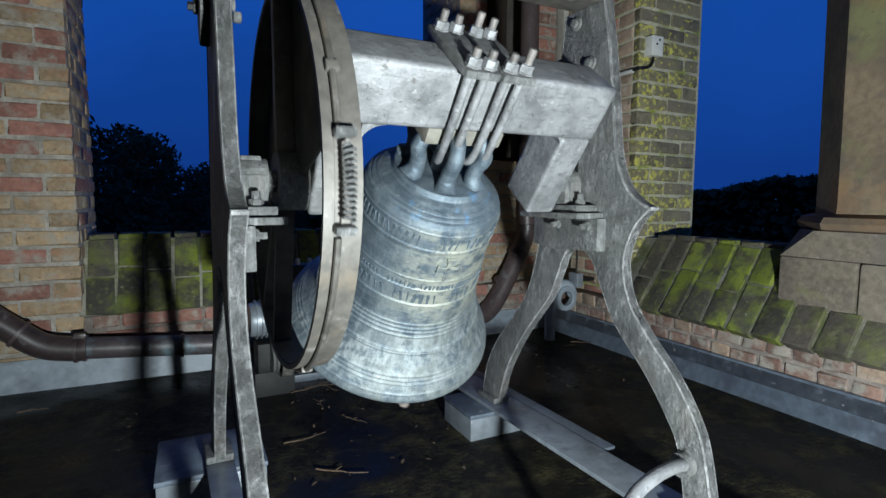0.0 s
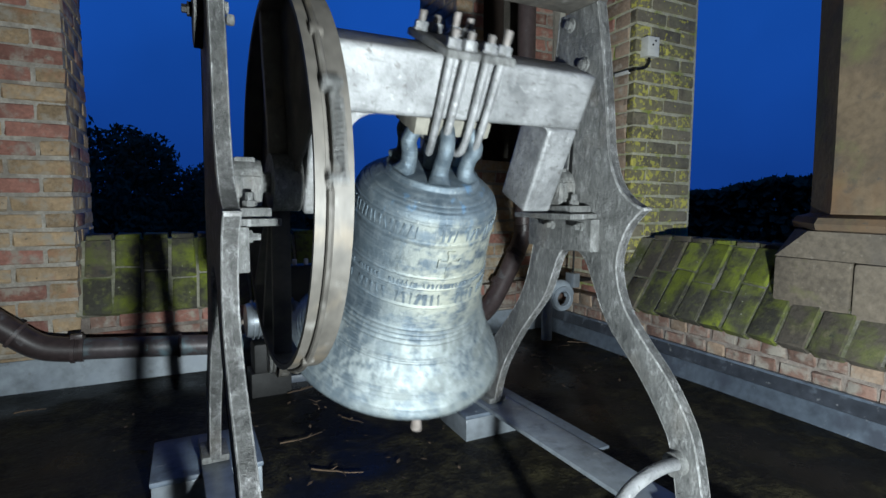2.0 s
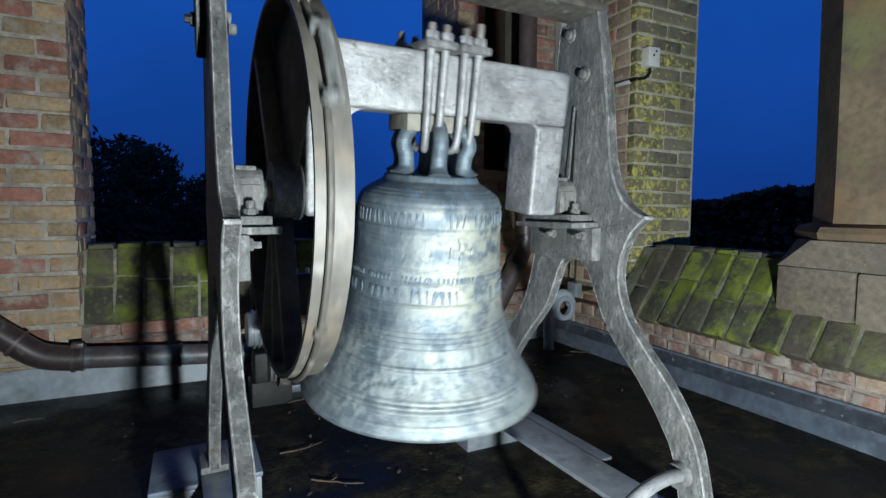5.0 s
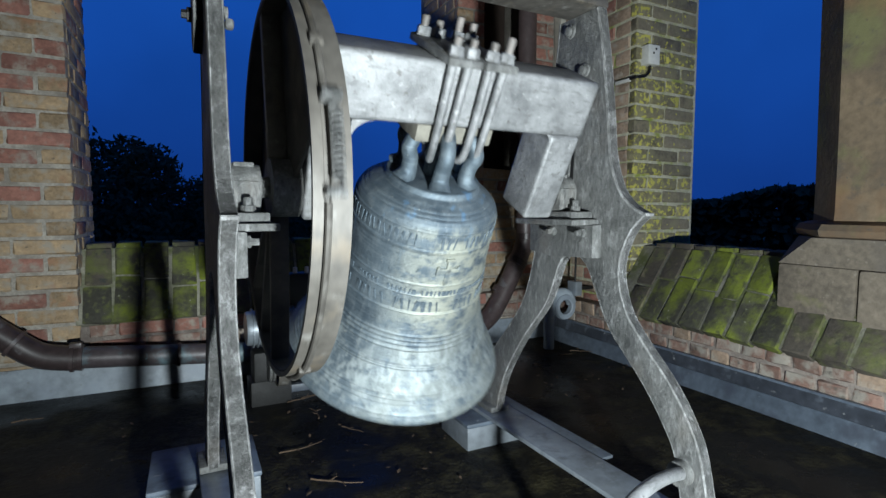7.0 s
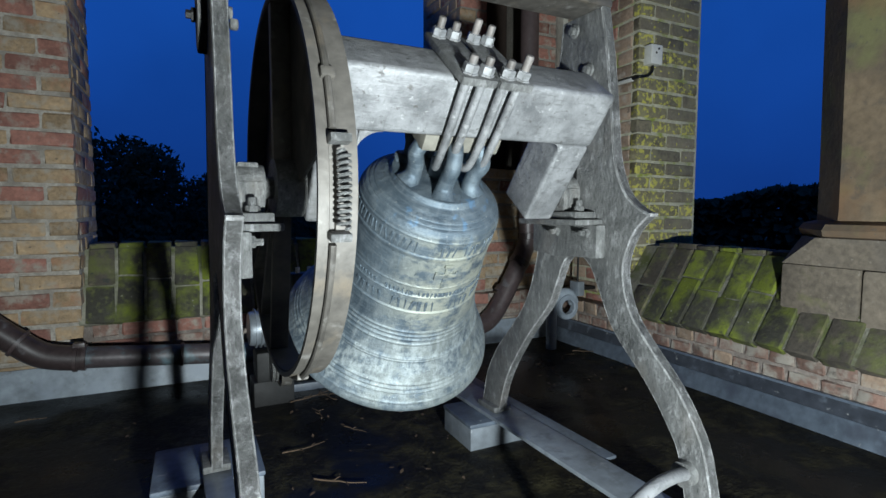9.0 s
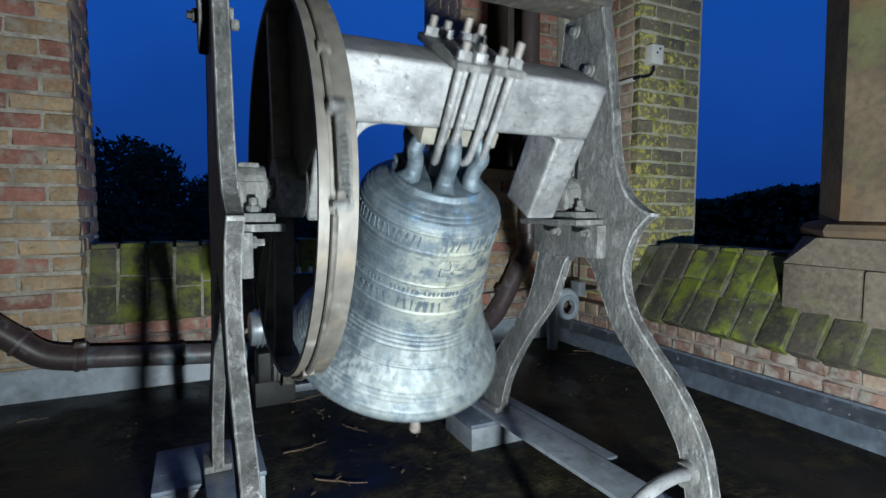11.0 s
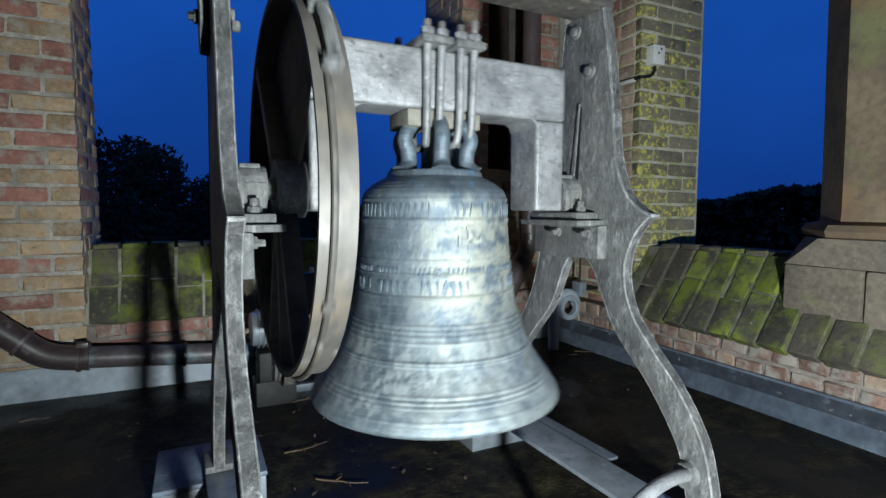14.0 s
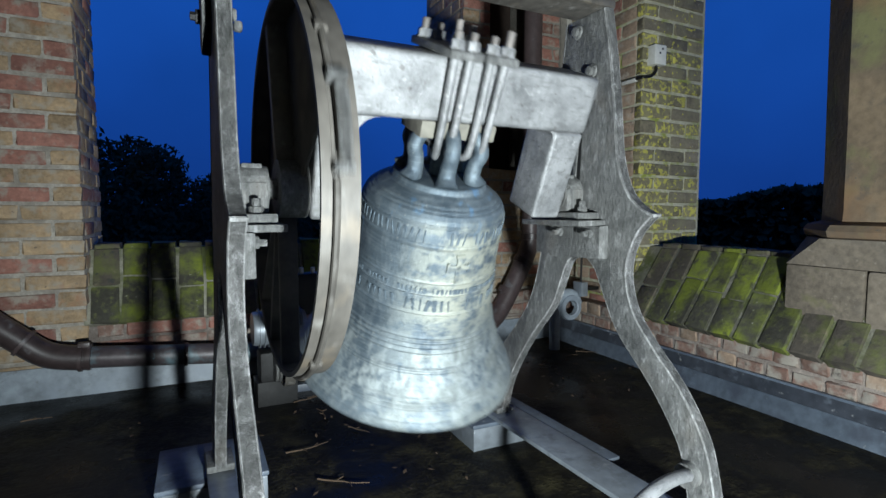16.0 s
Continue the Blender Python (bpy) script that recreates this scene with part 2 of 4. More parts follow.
def bronze():
    """Blue-grey patina with soft clouding and drips, pale lime stains down the weather side and rubbed pale patches above the lip."""
    k = Nodes("patinated_bronze")
    z, y = k.height(), k.axis("Y")
    weather = k.span(k.times(y, k.times(k.axis("X"), -0.65), "ADD"), -0.03, -0.17)
    run = k.noise(1.0, 8, k.stretch(60, 60, 8), 0.7)
    turned = k.noise(1.0, 6, k.stretch(6, 6, 190), 0.7)
    cloud = k.noise(7, 7, rough=0.62)
    mottle = k.noise(30, 9, rough=0.7)
    speck = k.noise(85, 6, rough=0.7)
    c = k.mix(k.span(cloud, 0.34, 0.66), (0.068, 0.094, 0.118), (0.148, 0.188, 0.218))
    c = k.mix(k.times(k.span(mottle, 0.48, 0.64), 0.5), c, (0.19, 0.225, 0.245))
    c = k.mix(k.times(k.span(turned, 0.52, 0.66), 0.35), c, (0.25, 0.29, 0.31))
    c = k.mix(k.times(k.span(run, 0.54, 0.66), 0.4), c, (0.22, 0.25, 0.27))
    c = k.mix(k.times(k.span(k.noise(1.0, 6, k.stretch(26, 26, 6)), 0.59, 0.68), k.times(k.span(z, -0.14, -0.06), 0.8)), c, (0.13, 0.24, 0.37))
    blot = k.times(k.noise(11, 8, k.stretch(1.0, 1.0, 1.9), 0.66), k.times(mottle, 0.35), "ADD")
    band = k.times(k.span(z, -0.30, -0.22, 0.35, 1.0), k.span(z, 0.0, -0.03))
    c = k.mix(k.times(k.times(k.span(blot, 0.585, 0.70), weather), k.times(band, 0.85)), c, (0.38, 0.39, 0.325))
    low = k.times(k.times(k.span(z, -0.27, -0.33), k.span(z, -0.475, -0.43, 0.35, 1.0)), k.span(k.times(k.noise(16, 9, rough=0.72), run, "ADD"), 0.92, 1.14))
    c = k.mix(k.times(low, 0.8), c, (0.34, 0.38, 0.38))
    c = k.mix(k.times(k.span(speck, 0.64, 0.70), 0.85), c, (0.46, 0.47, 0.43))
    c = k.mix(k.times(k.span(speck, 0.39, 0.31), 0.8), c, (0.04, 0.055, 0.06))
    return k.done(c, k.span(mottle, 0.3, 0.7, 0.43, 0.66), 0.5, k.times(k.times(mottle, speck, "ADD"), k.times(cloud, 1.5), "ADD"), 0.55, 0.004)


def verdigris():
    """Pale turquoise bloom in rings, with grey bare patches and a rusty smear where the clapper strikes."""
    k = Nodes("verdigris")
    ring = k.noise(1.0, 5, k.stretch(5, 5, 46), 0.6)
    c = k.mix(k.span(k.noise(7, 7), 0.36, 0.66), (0.085, 0.145, 0.160), (0.175, 0.220, 0.228))
    c = k.mix(k.times(k.span(ring, 0.46, 0.60), 0.6), c, (0.13, 0.235, 0.265))
    c = k.mix(k.times(k.span(ring, 0.44, 0.34), 0.6), c, (0.13, 0.145, 0.145))
    c = k.mix(k.times(k.span(k.noise(3.2, 3), 0.58, 0.72), 0.7), c, (0.24, 0.17, 0.125))
    c = k.mix(k.span(k.noise(34, 7, rough=0.7), 0.60, 0.70), c, (0.085, 0.16, 0.18))
    return k.done(c, 0.55, 0.0, k.noise(40, 5), 0.4)


def white_paint():
    """Pale paint on iron, rubbed and chipped to grey in blots, with a few brush lines and bright bare edges."""
    k = Nodes("pale_painted_iron")
    brush = k.noise(1.0, 6, k.stretch(24, 110, 110), 0.6)
    drip = k.noise(1.0, 7, k.stretch(80, 80, 16), 0.7)
    blot = k.noise(11, 9, rough=0.72)
    chip = k.noise(48, 8, rough=0.72)
    c = k.mix(k.span(blot, 0.36, 0.60), (0.13, 0.134, 0.138), (0.285, 0.29, 0.295))
    c = k.mix(k.times(k.span(brush, 0.55, 0.64), 0.5), c, (0.11, 0.112, 0.112))
    c = k.mix(k.times(k.span(drip, 0.57, 0.66), 0.4), c, (0.105, 0.105, 0.103))
    c = k.mix(k.times(k.span(k.noise(5, 6), 0.56, 0.70), 0.6), c, (0.14, 0.135, 0.125))
    c = k.mix(k.times(k.span(chip, 0.59, 0.64), 0.8), c, (0.085, 0.08, 0.074))
    c = k.mix(k.times(k.span(chip, 0.40, 0.34), 0.7), c, (0.45, 0.455, 0.45))
    return k.done(c, k.span(blot, 0.3, 0.7, 0.30, 0.50), 0.2, k.times(blot, chip, "ADD"), 0.6, 0.005)


def wet_roof():
    """Black asphalt under a film of water: smooth puddles among rough, mossy patches."""
    k = Nodes("wet_asphalt")
    pool = k.noise(1.7, 4)
    moss = k.noise(8, 10, rough=0.78)
    grit = k.noise(70, 5)
    c = k.mix(k.span(moss, 0.46, 0.66), (0.009, 0.0082, 0.0072), (0.052, 0.046, 0.024))
    c = k.mix(k.span(grit, 0.60, 0.74), c, (0.034, 0.032, 0.028))
    c = k.mix(k.span(pool, 0.44, 0.50), (0.008, 0.008, 0.008), c)
    rough = k.times(k.span(pool, 0.38, 0.54, 0.22, 0.6), k.span(grit, 0.3, 0.7, 0.8, 1.2))
    return k.done(c, rough, 0.0, k.times(k.span(pool, 0.44, 0.60, 0.15, 1.0), grit), 0.7, 0.010, spec=0.13)


def silver_iron(name, dark, mid, pale, cover):
    """Old aluminium paint on rough cast iron: blotched, pitted, scuffed pale in patches, with faint scratches and rust."""
    k = Nodes(name)
    patch = k.noise(11, 9, rough=0.72)
    scuff = k.noise(30, 10, k.stretch(1.6, 1.6, 0.8), 0.78)
    scratch = k.noise(1.0, 6, k.stretch(170, 170, 48), 0.7)
    pit = k.noise(75, 8, rough=0.75)
    c = k.mix(k.span(patch, 0.36, 0.64), dark, mid)
    c = k.mix(k.times(k.span(scuff, 0.52, 0.62), cover), c, pale)
    c = k.mix(k.times(k.span(scratch, 0.56, 0.64), 0.5 * cover), c, pale)
    c = k.mix(k.times(k.span(scratch, 0.44, 0.36), 0.6), c, (0.04, 0.043, 0.04))
    c = k.mix(k.times(k.span(scuff, 0.45, 0.36), 0.55), c, (0.045, 0.048, 0.045))
    c = k.mix(k.times(k.span(pit, 0.60, 0.66), 0.6), c, (0.05, 0.044, 0.036))
    c = k.mix(k.times(k.span(k.noise(5, 6), 0.58, 0.72), 0.4), c, (0.15, 0.12, 0.09))
    return k.done(c, k.span(patch, 0.3, 0.7, 0.36, 0.60), 0.2, k.times(scuff, pit, "ADD"), 0.9, 0.006)


# Steel with the shade inside the wheel put into its colour.
def wheel_shade():
    k = Nodes("shade_dark_steel")
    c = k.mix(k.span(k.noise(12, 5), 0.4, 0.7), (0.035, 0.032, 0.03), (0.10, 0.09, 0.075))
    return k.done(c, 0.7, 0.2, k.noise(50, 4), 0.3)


M["bell"], M["bell_inside"], M["white_iron"], M["roof"], M["wheel_shade"], M["iron"] = bronze(), verdigris(), white_paint(), wet_roof(), wheel_shade(), silver_iron("silver_painted_iron", (0.095, 0.097, 0.095), (0.168, 0.170, 0.165), (0.34, 0.343, 0.34), 0.6)
M["worn_rib"] = silver_iron("worn_painted_edge", (0.16, 0.16, 0.158), (0.28, 0.28, 0.277), (0.52, 0.525, 0.525), 0.85)


# ---- mesh helpers ----
def mesh_of(name, bm, mats, smooth=True):
    me = bpy.data.meshes.new(name)
    bmesh.ops.recalc_face_normals(bm, faces=bm.faces)
    bm.to_mesh(me)
    bm.free()
    for m in (mats if isinstance(mats, (list, tuple)) else [mats]):
        me.materials.append(m)
    if smooth:
        for p in me.polygons:
            p.use_smooth = True
        me.set_sharp_from_angle(angle=radians(38))
    return me


def part(name, bm, mats, parent=None, label="", at=None, smooth=True):
    ob = new(name, mesh_of(name, bm, mats, smooth))
    if parent:
        ob.parent = parent
    if at is not None:
        ob.matrix_basis = at
    return tagged(ob, label)


def box(x0, x1, y0, y1, z0, z1, bevel=0.004, seg=2, bm=None):
    b = bmesh.new()
    bmesh.ops.create_cube(b, size=1)
    for v in b.verts:
        v.co = Vector(((x0 + x1) / 2 + v.co.x * (x1 - x0), (y0 + y1) / 2 + v.co.y * (y1 - y0), (z0 + z1) / 2 + v.co.z * (z1 - z0)))
    if bevel:
        bmesh.ops.bevel(b, geom=b.edges[:], offset=bevel, segments=seg, affect="EDGES", profile=0.6)
    return merge(bm, b)


def merge(bm, b):
    if bm is None:
        return b
    me = bpy.data.meshes.new("tmp")
    b.to_mesh(me)
    b.free()
    bm.from_mesh(me)
    bpy.data.meshes.remove(me)
    return bm


def lathe(profile, seg=64, axis="z", close=False, bm=None, caps=True):
    """Turn (radius, height) pairs about the axis."""
    b = bmesh.new()
    rings = []
    for r, h in profile:
        ring = []
        for i in range(seg):
            a = 2 * math.pi * i / seg
            c, s = r * math.cos(a), r * math.sin(a)
            ring.append(b.verts.new((c, s, h) if axis == "z" else (h, c, s) if axis == "x" else (c, h, s)))
        rings.append(ring)
    pairs = list(zip(rings, rings[1:])) + ([(rings[-1], rings[0])] if close else [])
    for p, q in pairs:
        for i in range(seg):
            b.faces.new((p[i], p[(i + 1) % seg], q[(i + 1) % seg], q[i]))
    if caps and not close:
        for ring in (rings[0], rings[-1]):
            if (ring[0].co - ring[seg // 2].co).length > 1e-4:
                b.faces.new(ring)
    bmesh.ops.remove_doubles(b, verts=b.verts, dist=1e-5)
    return merge(bm, b)


def rod(points, r, seg=10, bm=None, closed=False):
    """A round bar along points."""
    b = bmesh.new()
    pts = [Vector(p) for p in points]
    rings, side = [], None
    for i, p in enumerate(pts):
        a, c = pts[max(i - 1, 0)], pts[min(i + 1, len(pts) - 1)]
        if closed:
            a, c = pts[i - 1], pts[(i + 1) % len(pts)]
        d = (c - a).normalized()
        if side is None:
            side = d.orthogonal().normalized()
        side = (side - d * side.dot(d)).normalized()
        up_ = d.cross(side)
        rr = r[i] if isinstance(r, (list, tuple)) else r
        rings.append([b.verts.new(p + (side * math.cos(2 * math.pi * k / seg) + up_ * math.sin(2 * math.pi * k / seg)) * rr) for k in range(seg)])
    for p, q in zip(rings, rings[1:] + ([rings[0]] if closed else [])) if closed else zip(rings, rings[1:]):
        for k in range(seg):
            b.faces.new((p[k], p[(k + 1) % seg], q[(k + 1) % seg], q[k]))
    if not closed:
        b.faces.new(rings[0])
        b.faces.new(rings[-1])
    return merge(bm, b)


def spline(points, n=6):
    """A smooth line through the points (Catmull-Rom)."""
    P = [Vector(p) for p in points]
    out = []
    for i in range(len(P) - 1):
        a, b_, c, d = P[max(i - 1, 0)], P[i], P[i + 1], P[min(i + 2, len(P) - 1)]
        for k in range(n):
            t = k / n
            out.append(0.5 * ((2 * b_) + (c - a) * t + (2 * a - 5 * b_ + 4 * c - d) * t * t + (3 * b_ - a - 3 * c + d) * t ** 3))
    return out + [P[-1]]


def slab(outline, x0, x1, bevel=0.004, bm=None, seg=2):
    """A plate with an outline in (y, z), from x0 to x1."""
    b = bmesh.new()
    vs = [b.verts.new((x0, y, z)) for y, z in outline]
    f = b.faces.new(vs)
    r = bmesh.ops.extrude_face_region(b, geom=[f])
    for v in [g for g in r["geom"] if isinstance(g, bmesh.types.BMVert)]:
        v.co.x = x1
    bmesh.ops.recalc_face_normals(b, faces=b.faces)
    if bevel:
        rim = [e for e in b.edges if abs(e.verts[0].co.x - e.verts[1].co.x) < 1e-6]
        bmesh.ops.bevel(b, geom=rim, offset=bevel, segments=seg, affect="EDGES", profile=0.6)
    return merge(bm, b)


def bolt(x, y, z, r=0.012, h=0.012, axis="z", bm=None):
    """A hexagon nut with a stub of thread."""
    b = lathe([(0.0001, 0), (r, 0), (r, h), (r * 0.62, h * 1.05), (r * 0.6, h * 2.2), (0.0001, h * 2.3)], 6, axis)
    bmesh.ops.translate(b, verts=b.verts, vec=(x, y, z))
    return merge(bm, b)


def thing(name, label, category, at=None, group="", kind=""):
    ob = new(name)
    ob.empty_display_size = 0.1
    if at is not None:
        ob.matrix_basis = at
    return tagged(ob, label, category, group, kind)


# ---- the roof floor, ground and distance ----
AXIS_Y, AXIS_Z = 1.128, 0.842
BAY = pose(0, 0, 0, 0, 0, 1.9)  # the bell frame stands a little askew to the walls
WALL_Y, WALL_X = 2.70, 2.04


def flat(x0, x1, y0, y1, z, nx, ny, rough=0.0):
    b = bmesh.new()
    g = [[b.verts.new((x0 + (x1 - x0) * i / nx, y0 + (y1 - y0) * j / ny, 0)) for i in range(nx + 1)] for j in range(ny + 1)]
    for row in g:
        for v in row:
            v.co.z = z + rough * noise.noise(Vector((v.co.x * 2.3, v.co.y * 2.3, 0)))
    for j in range(ny):
        for i in range(nx):
            b.faces.new((g[j][i], g[j][i + 1], g[j + 1][i + 1], g[j + 1][i]))
    return b


tagged(part("floor", flat(-3.2, 2.3, -2.6, 2.95, -0.003, 80, 80, 0.004), M["roof"]), "dark wet asphalt roof floor with moss and puddles", "floor", kind="structure")
tagged(part("ground", flat(-900, 900, -900, 900, -9, 4, 4), M["field"]), "dark night-time fields below the roof", "ground", kind="structure")


def bump_box(name, x0, x1, y0, y1, z0, z1, m, label, category, bevel=0.006):
    return tagged(part(name, box(x0, x1, y0, y1, z0, z1, bevel), m), label, category, kind="structure")


# mortar cores of the walls; the bricks are laid on them at the end of the file
left_pier = bump_box("wall_left_pier", -1.6, -0.445, 2.706, 3.20, -0.1, 2.6, M["mortar"], "brick pier of yellow and red bricks beside the parapet", "pier")
back_wall = bump_box("wall_back", -1.6, 2.2, 2.716, 2.93, -0.1, 0.29, M["dull_mortar"], "low red brick parapet wall behind the bell", "parapet")
right_wall = bump_box("wall_right", 2.046, 2.30, -2.6, 2.71, -0.1, 0.26, M["dull_mortar"], "low red brick parapet wall along the roof", "parapet")
mid_pier = bump_box("wall_middle_pier", 1.428, 1.60, 2.756, 3.3, 0.28, 2.6, M["mortar"], "orange brick pier beside a dark recess", "pier")
right_pier = bump_box("wall_right_pier", 2.146, 2.60, 2.106, 3.3, 0.2, 2.6, M["green_mortar"], "weathered brick pier with yellow lichen", "pier")
# dark sheet across the open recess, its shade put into the colour
bump_box("wall_recess", 1.58, 2.16, 3.1, 3.3, 0.28, 2.6, M["void"], "dark sheet painting in the shade of the recess between the piers", "wall")
jamb = bump_box("wall_recess_jamb", 1.945, 2.138, 2.756, 3.09, 1.0525, 2.6, M["mortar"], "red brick jamb beside the dark recess", "wall")
low_wall = bump_box("wall_recess_sill", 1.603, 2.14, 2.79, 3.09, 0.28, 1.02, M["mortar"], "brick wall below the recess", "wall")
# unseen walls and ceiling, added to cut down sky light and its reflections
bump_box("wall_south", -3.2, 2.3, -2.85, -2.6, -0.1, 2.9, M["mortar"], "unseen plain wall added to hold back sky light", "wall")
bump_box("wall_west", -3.45, -3.2, -2.85, 3.0, -0.1, 2.9, M["mortar"], "unseen plain wall added to hold back sky light", "wall")
bump_box("ceiling", -3.45, 2.9, -2.85, 3.3, 2.9, 3.05, M["void"], "unseen dark slab overhead added to hold back sky light", "ceiling")


def coping_core(name, outline, along, a, b_, label):
    b = slab(outline, a, b_, 0.003)
    m = Matrix.Identity(4) if along == "x" else Matrix(((0, 1, 0, 0), (1, 0, 0, 0), (0, 0, 1, 0), (0, 0, 0, 1)))
    bmesh.ops.transform(b, matrix=m, verts=b.verts)
    return tagged(part(name, b, M["coping_mortar"]), label, "coping", kind="structure")


# sloping brick copings: cross-sections from the lower lip to the ridge
back_coping = coping_core("coping_back", [(2.692, 0.30), (2.852, 0.615), (2.95, 0.615), (2.95, 0.28), (2.72, 0.28)], "x", -0.455, 1.42, "mossy sloping brick coping on the parapet")
right_coping = coping_core("coping_right", [(2.000, 0.27), (2.230, 0.60), (2.32, 0.60), (2.32, 0.25), (2.03, 0.25)], "y", -2.6, 2.10, "mossy sloping brick coping on the parapet")

# lead flashings
tagged(part("lead_flashing_back", slab([(2.662, -0.004), (2.707, -0.004), (2.707, 0.128), (2.692, 0.128), (2.682, 0.08)], -1.6, 2.04, 0.004), M["pale_lead"]), "grey lead flashing at the foot of the parapet", "flashing", kind="structure")
SWAP = Matrix(((0, 1, 0, 0), (1, 0, 0, 0), (0, 0, 1, 0), (0, 0, 0, 1)))
flashing = tagged(new("lead_flashing_right"), "blue-grey lead flashing at the foot of the parapet", "flashing", kind="structure")
for nm, section, mat in (("lower_strip", [(1.998, -0.004), (2.040, -0.004), (2.040, 0.072), (2.024, 0.072)], "lead"), ("upper_strip", [(2.026, 0.0725), (2.040, 0.0725), (2.040, 0.130), (2.031, 0.130)], "dark_lead"), ("top_lip", [(2.018, 0.1305), (2.040, 0.1305), (2.040, 0.139), (2.022, 0.139)], "lead")):
    _b = slab(section, -2.6, 2.66, 0.002)
    bmesh.ops.transform(_b, matrix=SWAP, verts=_b.verts)
    part(nm, _b, M[mat], flashing)


# ---- stone column on the right parapet ----
def stone_column():
    col = thing("stone_column", "weathered sandstone column on a moulded square base", "column", pose(2.41, 1.0, 0))
    eighth = pose(0, 0, 0, 0, 0, 22.5)
    part("shaft", lathe([(0.302, 0.755), (0.300, 0.79), (0.301, 1.0), (0.310, 1.6), (0.318, 2.9)], 8), M["stone"], col, "eight-sided stone shaft", at=eighth)
    part("collar", lathe([(0.335, 0.692), (0.356, 0.698), (0.362, 0.720), (0.348, 0.742), (0.302, 0.7545)], 8), M["stone"], col, "moulded stone collar", at=eighth)
    part("base", box(-0.322, 0.32, 0.012, 0.285, 0.30, 0.588, 0.014), M["blotched_stone"], col, "square stone base block")
    part("base", box(-0.326, 0.32, -0.36, 0.006, 0.30, 0.588, 0.018), M["blotched_stone"], col, "mossy stone base block")
    b = bmesh.new()
    for x, y in ((-0.323, -0.357), (0.317, -0.357), (0.317, 0.283), (-0.323, 0.283)):
        b.verts.new((x, y, 0.5885))
    for x, y in ((-0.323, -0.23), (-0.323, 0.165), (0.317, -0.23), (0.317, 0.165), (-0.20, -0.357), (0.20, -0.357), (-0.20, 0.283), (0.20, 0.283)):
        b.verts.new((x, y, 0.6915))
    bmesh.ops.convex_hull(b, input=b.verts)
    bmesh.ops.dissolve_limit(b, angle_limit=0.02, verts=b.verts, edges=b.edges)
    part("broach", b, M["blotched_stone"], col, "stone turning from square to eight-sided")
    return col


stone_column()


# ---- bell frame: two cast side frames, cross bar, bearings ----
def frame_outlines():
    """Front edge (lower, upper), back edge (lower, upper) and arch of the casting, as (y, z) from the axis."""
    front_low = [(-0.468, 0.103), (-0.436, 0.264), (-0.402, 0.34), (-0.348, 0.413), (-0.283, 0.476), (-0.222, 0.546), (-0.195, 0.62), (-0.197, 0.68), (-0.226, 0.743), (-0.272, 0.787)]
    front_up = [(-0.272, 0.787), (-0.231, 0.806), (-0.188, 0.847), (-0.158, 0.925), (-0.145, 1.037), (-0.127, 1.18), (-0.105, 1.306)]
    back_low = [(0.452, 0.103), (0.427, 0.216), (0.363, 0.324), (0.275, 0.42), (0.205, 0.508), (0.164, 0.603), (0.142, 0.70), (0.148, 0.775)]
    back_up = [(0.148, 0.775), (0.128, 0.86), (0.104, 0.95), (0.082, 1.04), (0.062, 1.18), (0.045, 1.306)]
    arch = [(-0.395, 0.103), (-0.37, 0.241), (-0.337, 0.307), (-0.268, 0.393), (-0.165, 0.495), (-0.112, 0.589), (-0.078, 0.648), (-0.030, 0.677),
            (0.020, 0.655), (0.050, 0.595), (0.090, 0.515), (0.188, 0.403), (0.270, 0.29), (0.316, 0.202), (0.345, 0.103)]
    return [[(p.x, p.y) for p in spline([(y, z, 0) for y, z in c], 4)] for c in (front_low, front_up, back_low, back_up, arch)]


def edge_rib(line, side, wide, half):
    """A raised rib along an edge of the casting; side: which way it is set in from the line."""
    off = []
    for i, (y, z) in enumerate(line):
        a, c = line[max(i - 1, 0)], line[min(i + 1, len(line) - 1)]
        d = Vector((c[0] - a[0], c[1] - a[1])).normalized()
        off.append((y - side * d.y * wide, z + side * d.x * wide))
    b = bmesh.new()
    q = [[b.verts.new((xx, *p)) for p in row] for row, xx in ((line, -half + 0.002), (line, half - 0.002), (off, half), (off, -half))]
    for a, c in zip(q, q[1:] + q[:1]):
        for i in range(len(a) - 1):
            b.faces.new((a[i], a[i + 1], c[i + 1], c[i]))
    for e in (0, -1):
        b.faces.new([row[e] for row in q])
    return b


